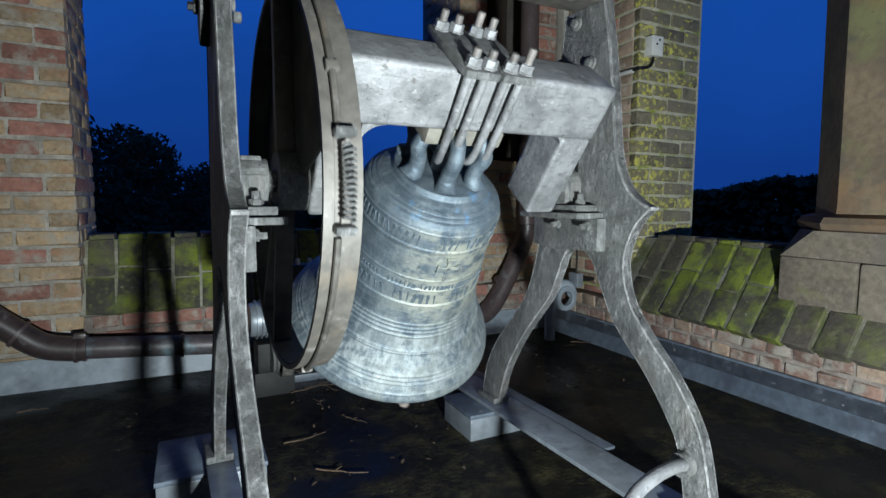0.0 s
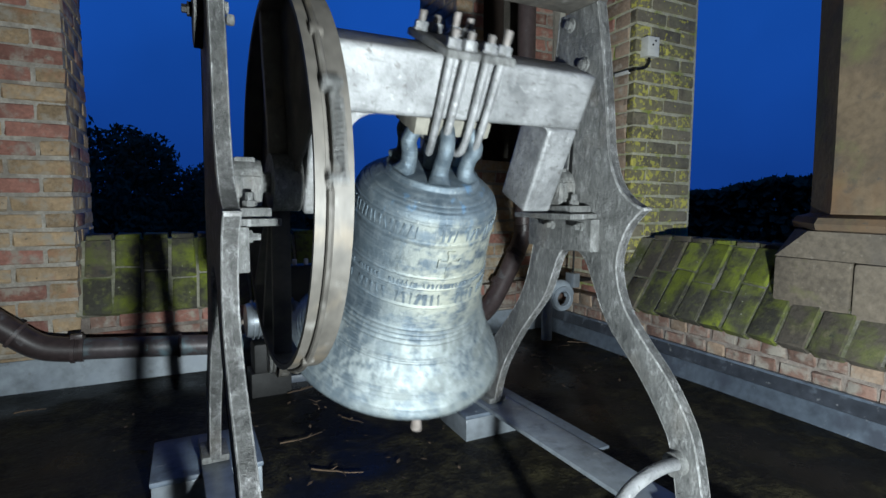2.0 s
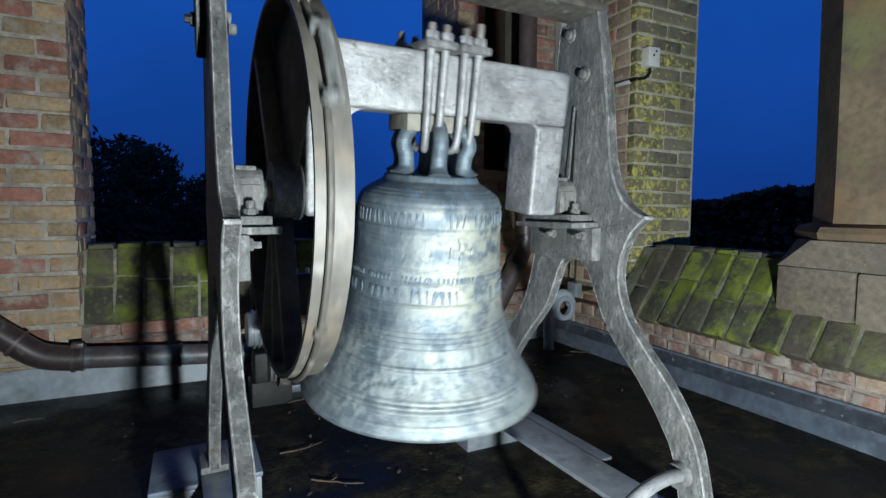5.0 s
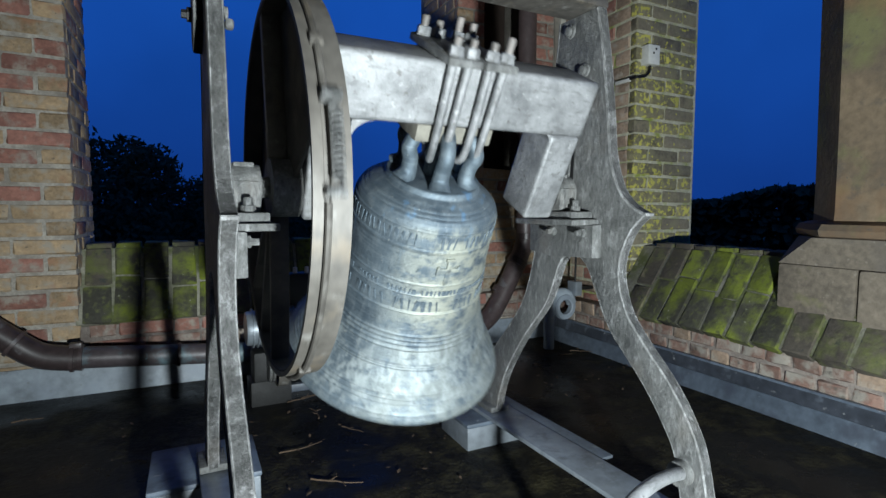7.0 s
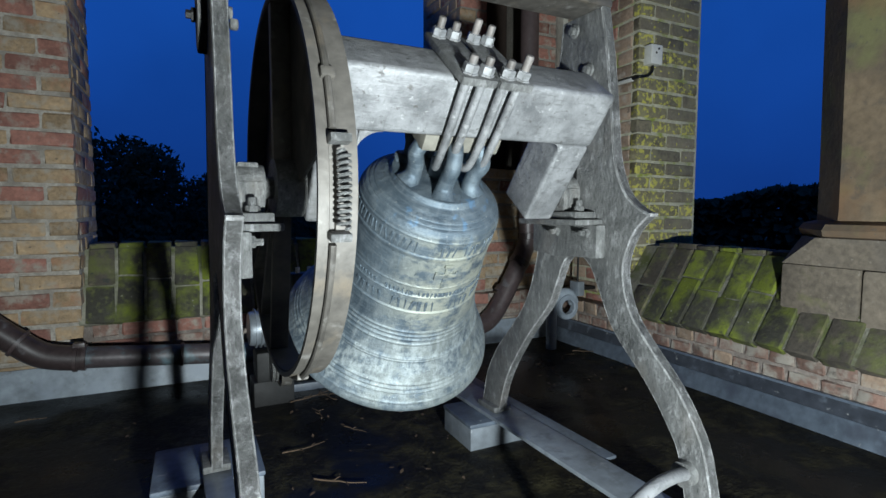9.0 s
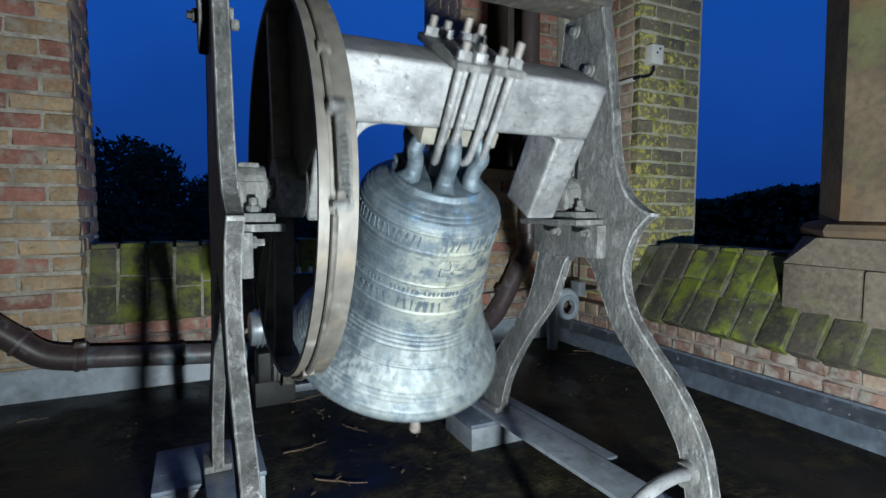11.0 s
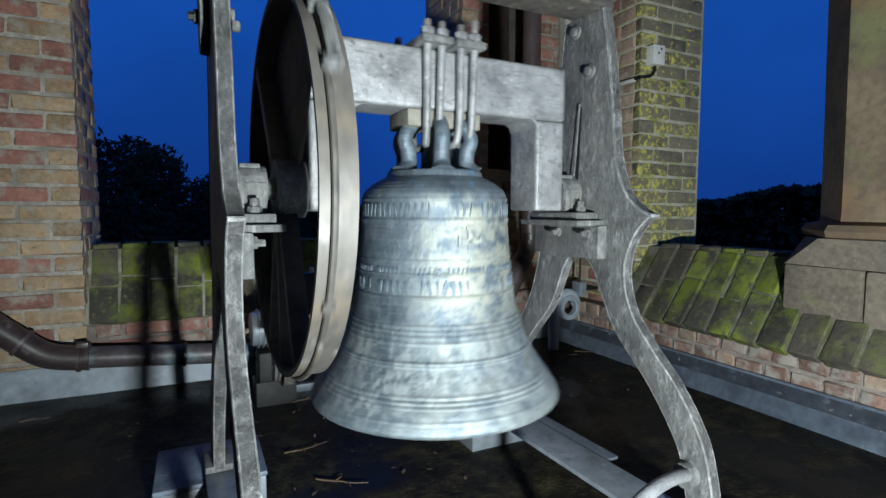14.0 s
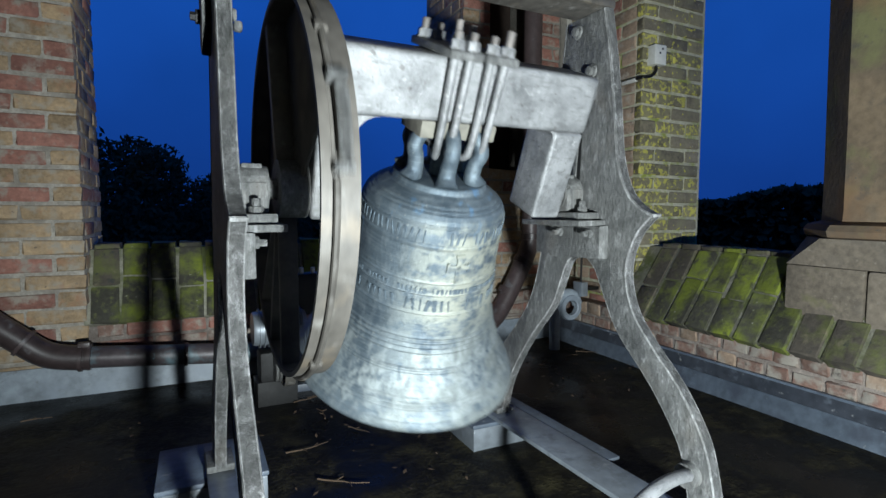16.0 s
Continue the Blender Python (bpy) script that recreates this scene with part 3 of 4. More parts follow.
def side_frame(x, label, inward):
    fr = thing("bell_frame_side", label, "bell frame", BAY @ pose(x, AXIS_Y, 0), group="bell frame sides")
    f_lo, f_up, b_lo, b_up, ar = frame_outlines()
    part("web", slab(f_lo + f_up[1:] + list(reversed(b_lo + b_up[1:])) + list(reversed(ar)), -0.0132, 0.0132, 0.002), M["iron"], fr)
    for line, nm, side, wide in ((f_lo, "outer_rib", -1, 0.0035), (f_up, "upper_rib", -1, 0.006), (b_lo, "outer_rib", 1, 0.0035), (b_up, "upper_rib", 1, 0.005), (ar, "inner_rib", 1, 0.003)):
        part(nm, edge_rib(line, side, wide, 0.0145), M["worn_rib"], fr, "paint-worn raised rib")
    for y in (-0.432, 0.398):
        part("foot", box(-0.035, 0.035, y - 0.055, y + 0.055, 0.1005, 0.120, 0.005), M["iron"], fr)
    # dark strip on the solid web paints the narrow slot's shade above the bearing, with the cast rib beside it
    part("slot_cover", slab([(-0.020, 0.86), (-0.031, 1.07), (-0.027, 1.07), (-0.006, 0.86)], inward * 0.0125, inward * 0.0140, 0.0), M["dark_iron"], fr, "dark strip painting in the shaded slot between the uprights")
    part("slot_rib", slab([(-0.005, 0.86), (-0.026, 1.08), (-0.020, 1.08), (0.008, 0.86)], inward * 0.0125, inward * 0.0185, 0.002), M["iron"], fr, "cast rib beside the slot")
    for y, z in ((-0.002, 1.273), (-0.059, 1.159), (0.062, 1.177)):
        part("bolt_head", lathe([(0.0001, inward * 0.013), (0.019, inward * 0.013), (0.018, inward * 0.017), (0.012, inward * 0.019), (0.011, inward * 0.027), (0.0001, inward * 0.029)], 16, "x"), M["iron"], fr, "round bolt head", at=pose(0, y, z))
    return fr


LEFT_X, RIGHT_X = 0.088, 0.995
side_frame(RIGHT_X, "silver-painted cast iron side frame with curved legs", -1)
side_frame(LEFT_X, "silver-painted cast iron side frame beside the wheel", 1)
cross = tagged(part("cross_bar", box(LEFT_X - 0.03, RIGHT_X + 0.02, -0.106, 0.012, 1.3065, 1.328, 0.006), M["rim"]), "silver-painted iron bar tying the frame tops", "cross bar")
cross.matrix_basis = BAY @ pose(0, AXIS_Y, 0)


def bearing(x, s):
    """s: +1 where the frame stands on the +x side."""
    br = thing("bearing", "grey cast iron plummer block on a bolted bracket", "bearing", BAY @ pose(x, AXIS_Y, AXIS_Z), group="bell bearings")
    part("bracket", slab([(-0.13, -0.085), (0.13, -0.085), (0.13, -0.165), (0.05, -0.175), (-0.13, -0.168)], s * 0.040, s * 0.010, 0.004), M["iron"], br)
    part("shelf", box(-0.05, 0.05, -0.12, 0.12, -0.0845, -0.070, 0.003), M["iron"], br)
    part("base_plate", box(-0.034, 0.036, -0.10, 0.10, -0.0695, -0.050, 0.004), M["iron"], br)
    part("block", merge(box(-0.028, 0.028, -0.05, 0.05, -0.0495, 0.012, 0.008), lathe([(0.046, -0.030), (0.046, 0.030)], 24, "x")), M["iron"], br)
    part("cap", box(-0.02, 0.02, -0.022, 0.022, 0.03, 0.0495, 0.004), M["iron"], br)
    for y in (-0.075, 0.075):
        part("nut", bolt(0.0, y, -0.050, 0.014, 0.013), M["iron"], br)
    for y in (-0.095, 0.02):
        part("bracket_bolt", bolt(s * 0.012, y, -0.105, 0.012, -s * 0.012, "x"), M["iron"], br)
    return br


bearing(RIGHT_X - 0.052, 1)
bearing(LEFT_X + 0.052, -1)


# foot bars and padstones
def foot_bar(x, y0, y1, label, near, far, step):
    """A long plate with, from step on, a second narrower plate beside it a little lower."""
    fb = thing("foot_bar", label, "iron bar", BAY @ pose(x, 0, 0.0865), group="foot bars")
    part("plate", box(near, far, y0, y1, 0, 0.0135, 0.003), M["zinc"], fb)
    if step:
        part("side_plate", box(far + 0.001, far + 0.052, step, y1, 0, 0.0095, 0.003), M["dark_zinc"], fb, "darker narrow plate beside it")
    return fb


foot_bar(0.995, 0.35, 1.95, "flat grey steel bar carrying the frame feet", -0.055, 0.064, 1.063)
foot_bar(0.088, 0.55, 1.66, "flat grey steel bar under the side frame", -0.035, 0.035, 0)


def padstone(x0, x1, y0, y1, label):
    ps = thing("padstone", label, "padstone", pose((x0 + x1) / 2, (y0 + y1) / 2, 0), group="padstones")
    a, c = (x1 - x0) / 2, (y1 - y0) / 2
    part("block", box(-a + 0.004, a - 0.004, -c + 0.004, c - 0.004, -0.01, 0.070, 0.004), M["zinc"], ps)
    part("lead_cap", box(-a, a, -c, c, 0.0705, 0.086, 0.006), M["lead"], ps, "dressed lead cap")
    return ps


padstone(0.806, 1.02, 1.48, 1.69, "lead-wrapped block under the steel bar")
padstone(0.84, 1.12, 0.42, 0.72, "lead-wrapped block under the steel bar")
padstone(-0.12, 0.16, 1.46, 1.72, "lead-wrapped block under the side frame")
padstone(-0.03, 0.12, 0.60, 0.90, "lead-wrapped block under the side frame")


# ---- the swinging bell: bell, headstock and wheel turn together on the bearings ----
BELL_X = 0.558


SQUAT = 0.963


def bell_profile():
    """(radius, height) from the crown down the outside to the lip; beads stand proud of it."""
    base = [(0.02, 0.046), (0.100, 0.0458), (0.109, 0.044), (0.1125, 0.038), (0.116, 0.0315), (0.128, 0.025), (0.150, 0.010), (0.166, -0.006), (0.1705, -0.024), (0.172, -0.050), (0.175, -0.10), (0.180, -0.17),
            (0.188, -0.24), (0.202, -0.305), (0.224, -0.365), (0.252, -0.415), (0.279, -0.455), (0.292, -0.478), (0.296, -0.492), (0.292, -0.500)]
    line = [(p.x, p.y) for p in spline([(r, h, 0) for r, h in base], 10)]
    beads = [(0.0165, 0.003), (0.009, 0.003), (0.0015, 0.003), (-0.022, 0.005), (-0.068, 0.0045), (-0.073, 0.003), (-0.158, 0.0025), (-0.187, 0.006), (-0.236, 0.006), (-0.296, 0.004), (-0.307, 0.0045), (-0.318, 0.0045), (-0.330, 0.004),
             (-0.368, 0.0075), (-0.374, 0.005), (-0.428, 0.003), (-0.437, 0.004), (-0.446, 0.003), (-0.470, 0.002)]
    fine, out = [], []
    for (r0, h0), (r1, h1) in zip(line, line[1:]):
        n = max(1, round(math.hypot(r1 - r0, h1 - h0) / 0.0016)) if h0 < 0.030 else 1
        fine += [(r0 + (r1 - r0) * k / n, h0 + (h1 - h0) * k / n) for k in range(n)]
    for r, h in fine + [line[-1]]:
        out.append((r + 0.5 * sum(a * max(0.0, 1 - ((h - z) / 0.0032) ** 2) ** 0.5 if abs(h - z) < 0.0032 else 0.0 for z, a in beads), h))
    return [(r, 0.046 + (h - 0.046) * SQUAT) for r, h in out]


def inside_profile():
    pts = [(0.292, -0.500), (0.276, -0.497), (0.258, -0.470), (0.226, -0.42), (0.196, -0.36), (0.176, -0.29), (0.162, -0.20), (0.156, -0.10), (0.148, -0.03), (0.12, 0.005), (0.02, 0.016)]
    return [(p.x, 0.046 + (p.y - 0.046) * SQUAT) for p in spline([(r, h, 0) for r, h in pts], 5)]


def bell_radius(h):
    return min((abs(z - h), r) for r, z in bell_profile())[1]


def swinging_bell():
    sb = thing("church_bell", "patinated grey-green bronze bell on a pale cranked headstock with a wheel", "church bell", BAY @ pose(0, AXIS_Y, AXIS_Z))
    ax = pose(BELL_X, 0, 0)
    bell = part("bell", lathe(bell_profile(), 128, caps=False), M["bell"], sb, "bronze bell with moulded rings and patina", at=ax)
    part("inside", lathe(inside_profile(), 96, caps=False), M["bell_inside"], bell, "pale turquoise verdigris inside of the bell")
    # raised band of worn lettering, as plain bars, and a cross on the waist
    rng = random.Random(5)
    for h, step, tall in ((-0.043, 0.0150, 0.0140), (-0.170, 0.0100, 0.0065), (-0.206, 0.0165, 0.0150)):
        bars = [mesh_of("letter_bar", box(-0.0012, 0.0016, -w, w, -tall, tall, 0.0008, 1), M["bell"]) for w in (0.0017, 0.0032, 0.0048)]
        r, a = bell_radius(h), 0.0
        while a < 2 * math.pi - 0.1:
            if rng.random() < 0.82:
                lb = new("letter_bar", rng.choice(bars))
                lb.parent = bell
                lb.matrix_basis = Matrix.Rotation(a, 4, "Z") @ Matrix.Translation((r + 0.0004, 0, h)) @ Matrix.Rotation(radians(rng.uniform(-14, 14)), 4, "X")
            a += step / r
    face = radians(-91)
    c = None
    for y0, y1, z0, z1 in ((-0.006, 0.006, -0.045, 0.03), (-0.024, 0.024, -0.003, 0.009), (-0.010, 0.010, 0.026, 0.034), (-0.013, 0.013, -0.052, -0.043), (-0.029, -0.022, -0.008, 0.014), (0.022, 0.029, -0.008, 0.014)):
        c = box(-0.002, 0.003, y0, y1, z0, z1, 0.0012, 2, c)
    bmesh.ops.transform(c, matrix=Matrix.Rotation(face, 4, "Z") @ Matrix.Translation((bell_radius(-0.112) + 0.0005, 0, -0.112)), verts=c.verts)
    part("cross", c, M["bell"], bell, "raised cross on the bell's waist")
    # canons: six cast loops from the crown to the headstock
    for k in range(6):
        a = 2 * math.pi * k / 6 + 0.26
        u = Vector((math.cos(a), math.sin(a), 0))
        pts = spline([u * 0.088 + Vector((0, 0, 0.040)), u * 0.078 + Vector((0, 0, 0.062)), u * 0.080 + Vector((0, 0, 0.092)), u * 0.088 + Vector((0, 0, 0.118)), u * 0.070 + Vector((0, 0, 0.148)), u * 0.030 + Vector((0, 0, 0.164))], 5)
        part("canon", rod(pts, [0.0195 + 0.011 * max(0.0, 1 - q / 7) ** 2 - 0.003 * q / (len(pts) - 1) for q in range(len(pts))], 14), M["bell"], bell)
    part("argent", rod(spline([(0, 0, 0.045), (0, 0, 0.11), (0, 0, 0.178)], 3), 0.026, 12), M["bell"], bell)

    # cranked headstock: beam with two arms
    x0, x1, y0, y1 = 0.246, 0.900, -0.062, 0.062
    hs = part("headstock", box(x0, x1, y0, y1, 0.180, 0.312, 0.012, 3), M["white_iron"], sb, "pale grey painted iron headstock")
    for a, c, nm in ((x0 + 0.004, x0 + 0.080, "arm"), (x1 - 0.088, x1 - 0.001, "arm")):
        part(nm, box(a, c, y0 + 0.003, y1 - 0.003, -0.046, 0.1795, 0.01, 3), M["white_iron"], hs, "pale painted arm of the headstock")
    # curved fillets between the beam and its arms
    for fx, sx, fr in ((x0 + 0.080, 1, 0.048), (x1 - 0.088, -1, 0.020)):
        pts = [(0.0, 0.1797), (0.0, 0.1797 - fr)] + [(fr - fr * math.cos(radians(a)), 0.1797 - fr + fr * math.sin(radians(a))) for a in range(15, 91, 15)]
        f = slab([(p, q) for p, q in pts], y0 + 0.006, y1 - 0.006, 0.0)
        bmesh.ops.transform(f, matrix=Matrix(((0, sx, 0, fx), (1, 0, 0, 0), (0, 0, 1, 0), (0, 0, 0, 1))), verts=f.verts)
        part("fillet", f, M["white_iron"], hs)
    for a, c in ((LEFT_X + 0.015, x0 + 0.004), (x1 - 0.004, RIGHT_X - 0.018)):
        part("gudgeon", lathe([(0.022, a), (0.022, c)], 20, "x"), M["iron"], hs, "steel gudgeon pin")
    part("packing_block", box(BELL_X - 0.092, BELL_X + 0.092, -0.056, 0.056, 0.142, 0.1795, 0.004), M["packing"], hs, "wooden packing below the headstock")
    # clamping straps: plates on top, long bolts in front and behind, nuts above
    top = 0.3125
    for cx in (-0.040, 0.042):
        part("strap_plate", box(BELL_X + cx - 0.038, BELL_X + cx + 0.038, -0.104, 0.105, top, top + 0.017, 0.005), M["iron"], hs, "iron clamping plate")
        for dx in (-0.0175, 0.0175):
            for s in (-1, 1):
                X = BELL_X + cx + dx
                low = (BELL_X + cx * 0.95 + dx * 0.9, s * 0.068, 0.118)
                part("strap_bolt", rod(spline([(X, s * 0.082, top + 0.037), (X, s * 0.082, top), (X - dx * 0.1, s * 0.077, 0.19), low, (low[0] - cx * 0.18, s * 0.050, 0.104), (low[0] - cx * 0.3, s * 0.034, 0.112)], 5), 0.0088, 10), M["white_iron"], hs, "long painted strap bolt")
                h = top + 0.017
                tall = rng.choice((-0.008, -0.002, 0.006))
                part("nut", lathe([(0.009, h), (0.0172, h + 0.0005), (0.0172, h + 0.0035), (0.0148, h + 0.004), (0.0150, h + 0.016), (0.0132, h + 0.0185), (0.0085, h + 0.019)], 6), M["white_iron"], hs, at=pose(X, s * 0.082, 0, 0, 0, rng.uniform(0, 60)))
                part("stud", lathe([(0.0082, h + 0.0195), (0.0085, h + 0.040 + tall), (0.0068, h + 0.043 + tall), (0.0001, h + 0.0432 + tall)], 10), M["stud"], hs, "rusty stud end", at=pose(X, s * 0.082, 0))
    return sb


BELL = swinging_bell()


def wheel(sb):
    x0, x1, R = 0.188, 0.247, 0.382
    wh = part("wheel_rim", lathe([(R - 0.009, x0), (R, x0), (R, x0 + 0.016), (R - 0.005, x0 + 0.018), (R - 0.005, x0 + 0.025), (R, x0 + 0.027), (R, x1), (R - 0.009, x1)], 128, "x", close=True), M["rim"], sb, "worn tan steel rim of the bell wheel")
    # one spoke in plain tan steel, the rest darkened to carry shade
    for lean, wide, m in ((-38, 0.012, "rim"), (156, 0.008, "wheel_shade"), (178, 0.010, "wheel_shade"), (200, 0.008, "wheel_shade")):
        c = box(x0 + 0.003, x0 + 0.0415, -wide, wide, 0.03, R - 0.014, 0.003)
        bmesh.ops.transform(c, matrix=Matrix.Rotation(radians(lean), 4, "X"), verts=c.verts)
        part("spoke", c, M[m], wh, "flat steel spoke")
    # web and inner rim face take their shade from the dark colour
    part("web", slab([(-0.03, 0.03), (0.05, -0.01), (0.12, -0.06), (0.16, -0.15)] + [((R - 0.016) * math.sin(radians(a)), (R - 0.016) * math.cos(radians(a))) for a in range(126, -37, -6)], x0 + 0.042, x0 + 0.050, 0.002), M["wheel_shade"], wh, "broad web plate of the wheel, shade in its dark colour")
    part("shade_lining", lathe([(R - 0.0095, x0 + 0.002), (R - 0.0095, x1 - 0.002), (R - 0.013, x1 - 0.002), (R - 0.013, x0 + 0.002)], 128, "x", close=True), M["wheel_shade"], wh, "inner face of the rim with its shade painted in")
    part("hub", lathe([(0.024, 0.190), (0.060, 0.190), (0.060, 0.248), (0.024, 0.248)], 32, "x", close=True), M["iron"], wh)

    # drive rope in the groove, its tension spring and shackles
    def arc(a0, a1, r, x, n=40):
        return [(x, -r * math.cos(radians(a0 + (a1 - a0) * k / n)), r * math.sin(radians(a0 + (a1 - a0) * k / n))) for k in range(n + 1)]
    part("rope", rod(arc(-200, 24, R + 0.005, x0 + 0.022, 90), 0.0055, 8), M["rim"], wh, "steel drive rope round the rim")
    part("rope", rod(arc(49, 120, R + 0.005, x0 + 0.022, 40), 0.0055, 8), M["rim"], wh, "steel drive rope round the rim")
    coil = []
    for k in range(13 * 14 + 1):
        t = k / (13 * 14)
        a, ph = radians(28 + 16 * t), 2 * math.pi * 13 * t
        r = R + 0.014 + 0.0088 * math.cos(ph)
        coil.append((x0 + 0.034 + 0.0088 * math.sin(ph), -r * math.cos(a), r * math.sin(a)))
    part("tension_spring", rod(coil, 0.0027, 6), M["iron"], wh, "steel coil tension spring")
    for a in (26, 46.5):
        b = box(x0 + 0.014, x0 + 0.046, -0.006, 0.007, R - 0.002, R + 0.022, 0.003)
        bmesh.ops.transform(b, matrix=Matrix.Rotation(radians(90 - a), 4, "X"), verts=b.verts)
        part("spring_anchor", b, M["iron"], wh, "rusty spring anchor")
    for a in (-30, 62):
        b = box(x0 + 0.012, x0 + 0.034, -0.009, 0.009, R - 0.001, R + 0.011, 0.004)
        bmesh.ops.transform(b, matrix=Matrix.Rotation(radians(90 - a), 4, "X"), verts=b.verts)
        part("rope_clamp", b, M["rim"], wh)
    return wh


wheel(BELL)


def clapper_of(sb):
    cl = part("clapper", lathe([(0.0001, 0.02), (0.013, 0.018), (0.0115, -0.30), (0.0135, -0.452), (0.020, -0.460), (0.031, -0.468), (0.0365, -0.480), (0.0375, -0.500), (0.0345, -0.518), (0.025, -0.532), (0.0145, -0.546), (0.0110, -0.556), (0.0110, -0.585), (0.0150, -0.618), (0.0145, -0.624), (0.0001, -0.626)], 32), M["clapper"], sb, "rusty iron clapper with a ball and tail")
    return cl


CLAPPER = clapper_of(BELL)


# ---- pipes and small fittings on the walls ----
def rain_pipe():
    p = thing("rain_pipe", "dark brown rainwater pipe along the foot of the wall", "pipe", pose(0, 2.60, 0))
    part("elbow", rod(spline([(-1.00, 0, 0.60), (-0.78, 0, 0.385), (-0.66, 0, 0.275), (-0.57, 0, 0.205), (-0.47, 0, 0.180), (-0.42, 0, 0.177)], 6), 0.052, 24), M["pipe"], p)
    part("straight", rod([(-0.42, 0, 0.177), (-0.1, 0, 0.150), (0.35, 0, 0.112), (1.0, 0, 0.06)], 0.046, 24), M["copper"], p, "copper-stained straight length of pipe")
    for x, z, r in ((-0.645, 0.262, 0.058), (-0.455, 0.179, 0.058), (-0.425, 0.1775, 0.055), (-0.06, 0.1465, 0.052)):
        b = lathe([(r - 0.012, -0.009), (r, -0.007), (r, 0.007), (r - 0.012, 0.009)], 24, "x")
        part("collar", b, M["pipe"], p, at=pose(x, 0, z, 0, 40 if x < -0.6 else 4, 0))
    part("clip", box(-0.022, 0.022, -0.03, 0.0, 0.045, 0.068, 0.005), M["pipe"], p, at=pose(-0.44, 0, 0.178))
    return p


rain_pipe()


def down_pipe():
    p = thing("down_pipe", "dark brown downpipe with two bends beside the recess", "pipe", pose(1.85, 2.68, 0))
    part("pipe", rod(spline([(0, 0, 2.6), (0, 0, 1.6), (0, 0, 0.75), (0, 0, 0.62), (-0.02, 0, 0.55), (-0.10, -0.01, 0.40), (-0.20, -0.02, 0.24), (-0.27, -0.03, 0.16), (-0.36, -0.04, 0.12), (-0.6, -0.05, 0.10)], 6), 0.055, 24), M["pipe"], p)
    for x, z, tilt in ((0, 1.16, 0), (0, 0.635, 0), (-0.06, 0.475, 34), (-0.165, 0.30, 34)):
        part("collar", lathe([(0.05, -0.02), (0.061, -0.018), (0.061, 0.018), (0.05, 0.02)], 24), M["pipe"], p, at=pose(x, -0.005, z, 0, tilt, 0))
    return p


down_pipe()


def cable_box():
    jb = thing("junction_box", "small off-white junction box on the brick pier", "junction box", pose(2.212, 2.085, 1.60))
    part("body", box(-0.040, 0.040, -0.035, 0.022, -0.050, 0.050, 0.004), M["white"], jb)
    part("lid_screw", lathe([(0.0001, -0.0365), (0.006, -0.0365), (0.006, -0.034)], 12, "y"), M["dark_iron"], jb, at=pose(0.012, 0, 0.03))
    part("lid_screw", lathe([(0.0001, -0.0365), (0.006, -0.0365), (0.006, -0.034)], 12, "y"), M["dark_iron"], jb, at=pose(-0.005, 0, 0.008))
    part("cable", rod(spline([(0.0, -0.005, -0.045), (-0.002, -0.008, -0.075), (-0.03, -0.008, -0.105), (-0.085, -0.010, -0.118), (-0.098, 0.0, -0.120), (-0.101, 0.10, -0.122)], 6), 0.007, 8), M["dark_iron"], jb, "black cable")
    part("cable_clip", box(-0.108, -0.092, 0.03, 0.13, -0.134, -0.116, 0.003), M["white"], jb)
    return jb


cable_box()


def conduit():
    c = thing("conduit", "grey conduit bend with a round fitting, switch box and cable", "conduit", pose(1.93, 2.42, 0))
    part("bend", rod(spline([(-0.085, 0, -0.004), (-0.085, 0, 0.14), (-0.080, 0, 0.24), (-0.045, 0, 0.298), (0.005, 0, 0.312), (0.05, 0.0, 0.295), (0.072, 0.0, 0.25)], 6), 0.030, 18), M["pale_lead"], c)
    part("ring", lathe([(0.042, -0.016), (0.050, -0.020), (0.056, -0.016), (0.070, -0.016), (0.076, 0.0), (0.070, 0.016), (0.042, 0.016)], 28, "y", close=True), M["pale_lead"], c, at=pose(0.005, -0.02, 0.235))
    part("switch_box", box(0.058, 0.104, -0.055, 0.020, 0.297, 0.380, 0.005), M["zinc"], c)
    part("box_stem", box(0.1045, 0.225, -0.028, -0.008, 0.325, 0.345, 0.004), M["dark_iron"], c)
    part("cable", rod([(0.085, -0.015, 0.375), (0.088, -0.014, 0.50), (0.098, -0.012, 0.66)], 0.006, 8), M["dark_iron"], c, "black cable")
    return c


conduit()

tagged(part("board", box(2.100, 2.138, 2.682, 2.748, 0.30, 2.5, 0.004), M["plank"]), "grey weathered upright board against the pier", "board")


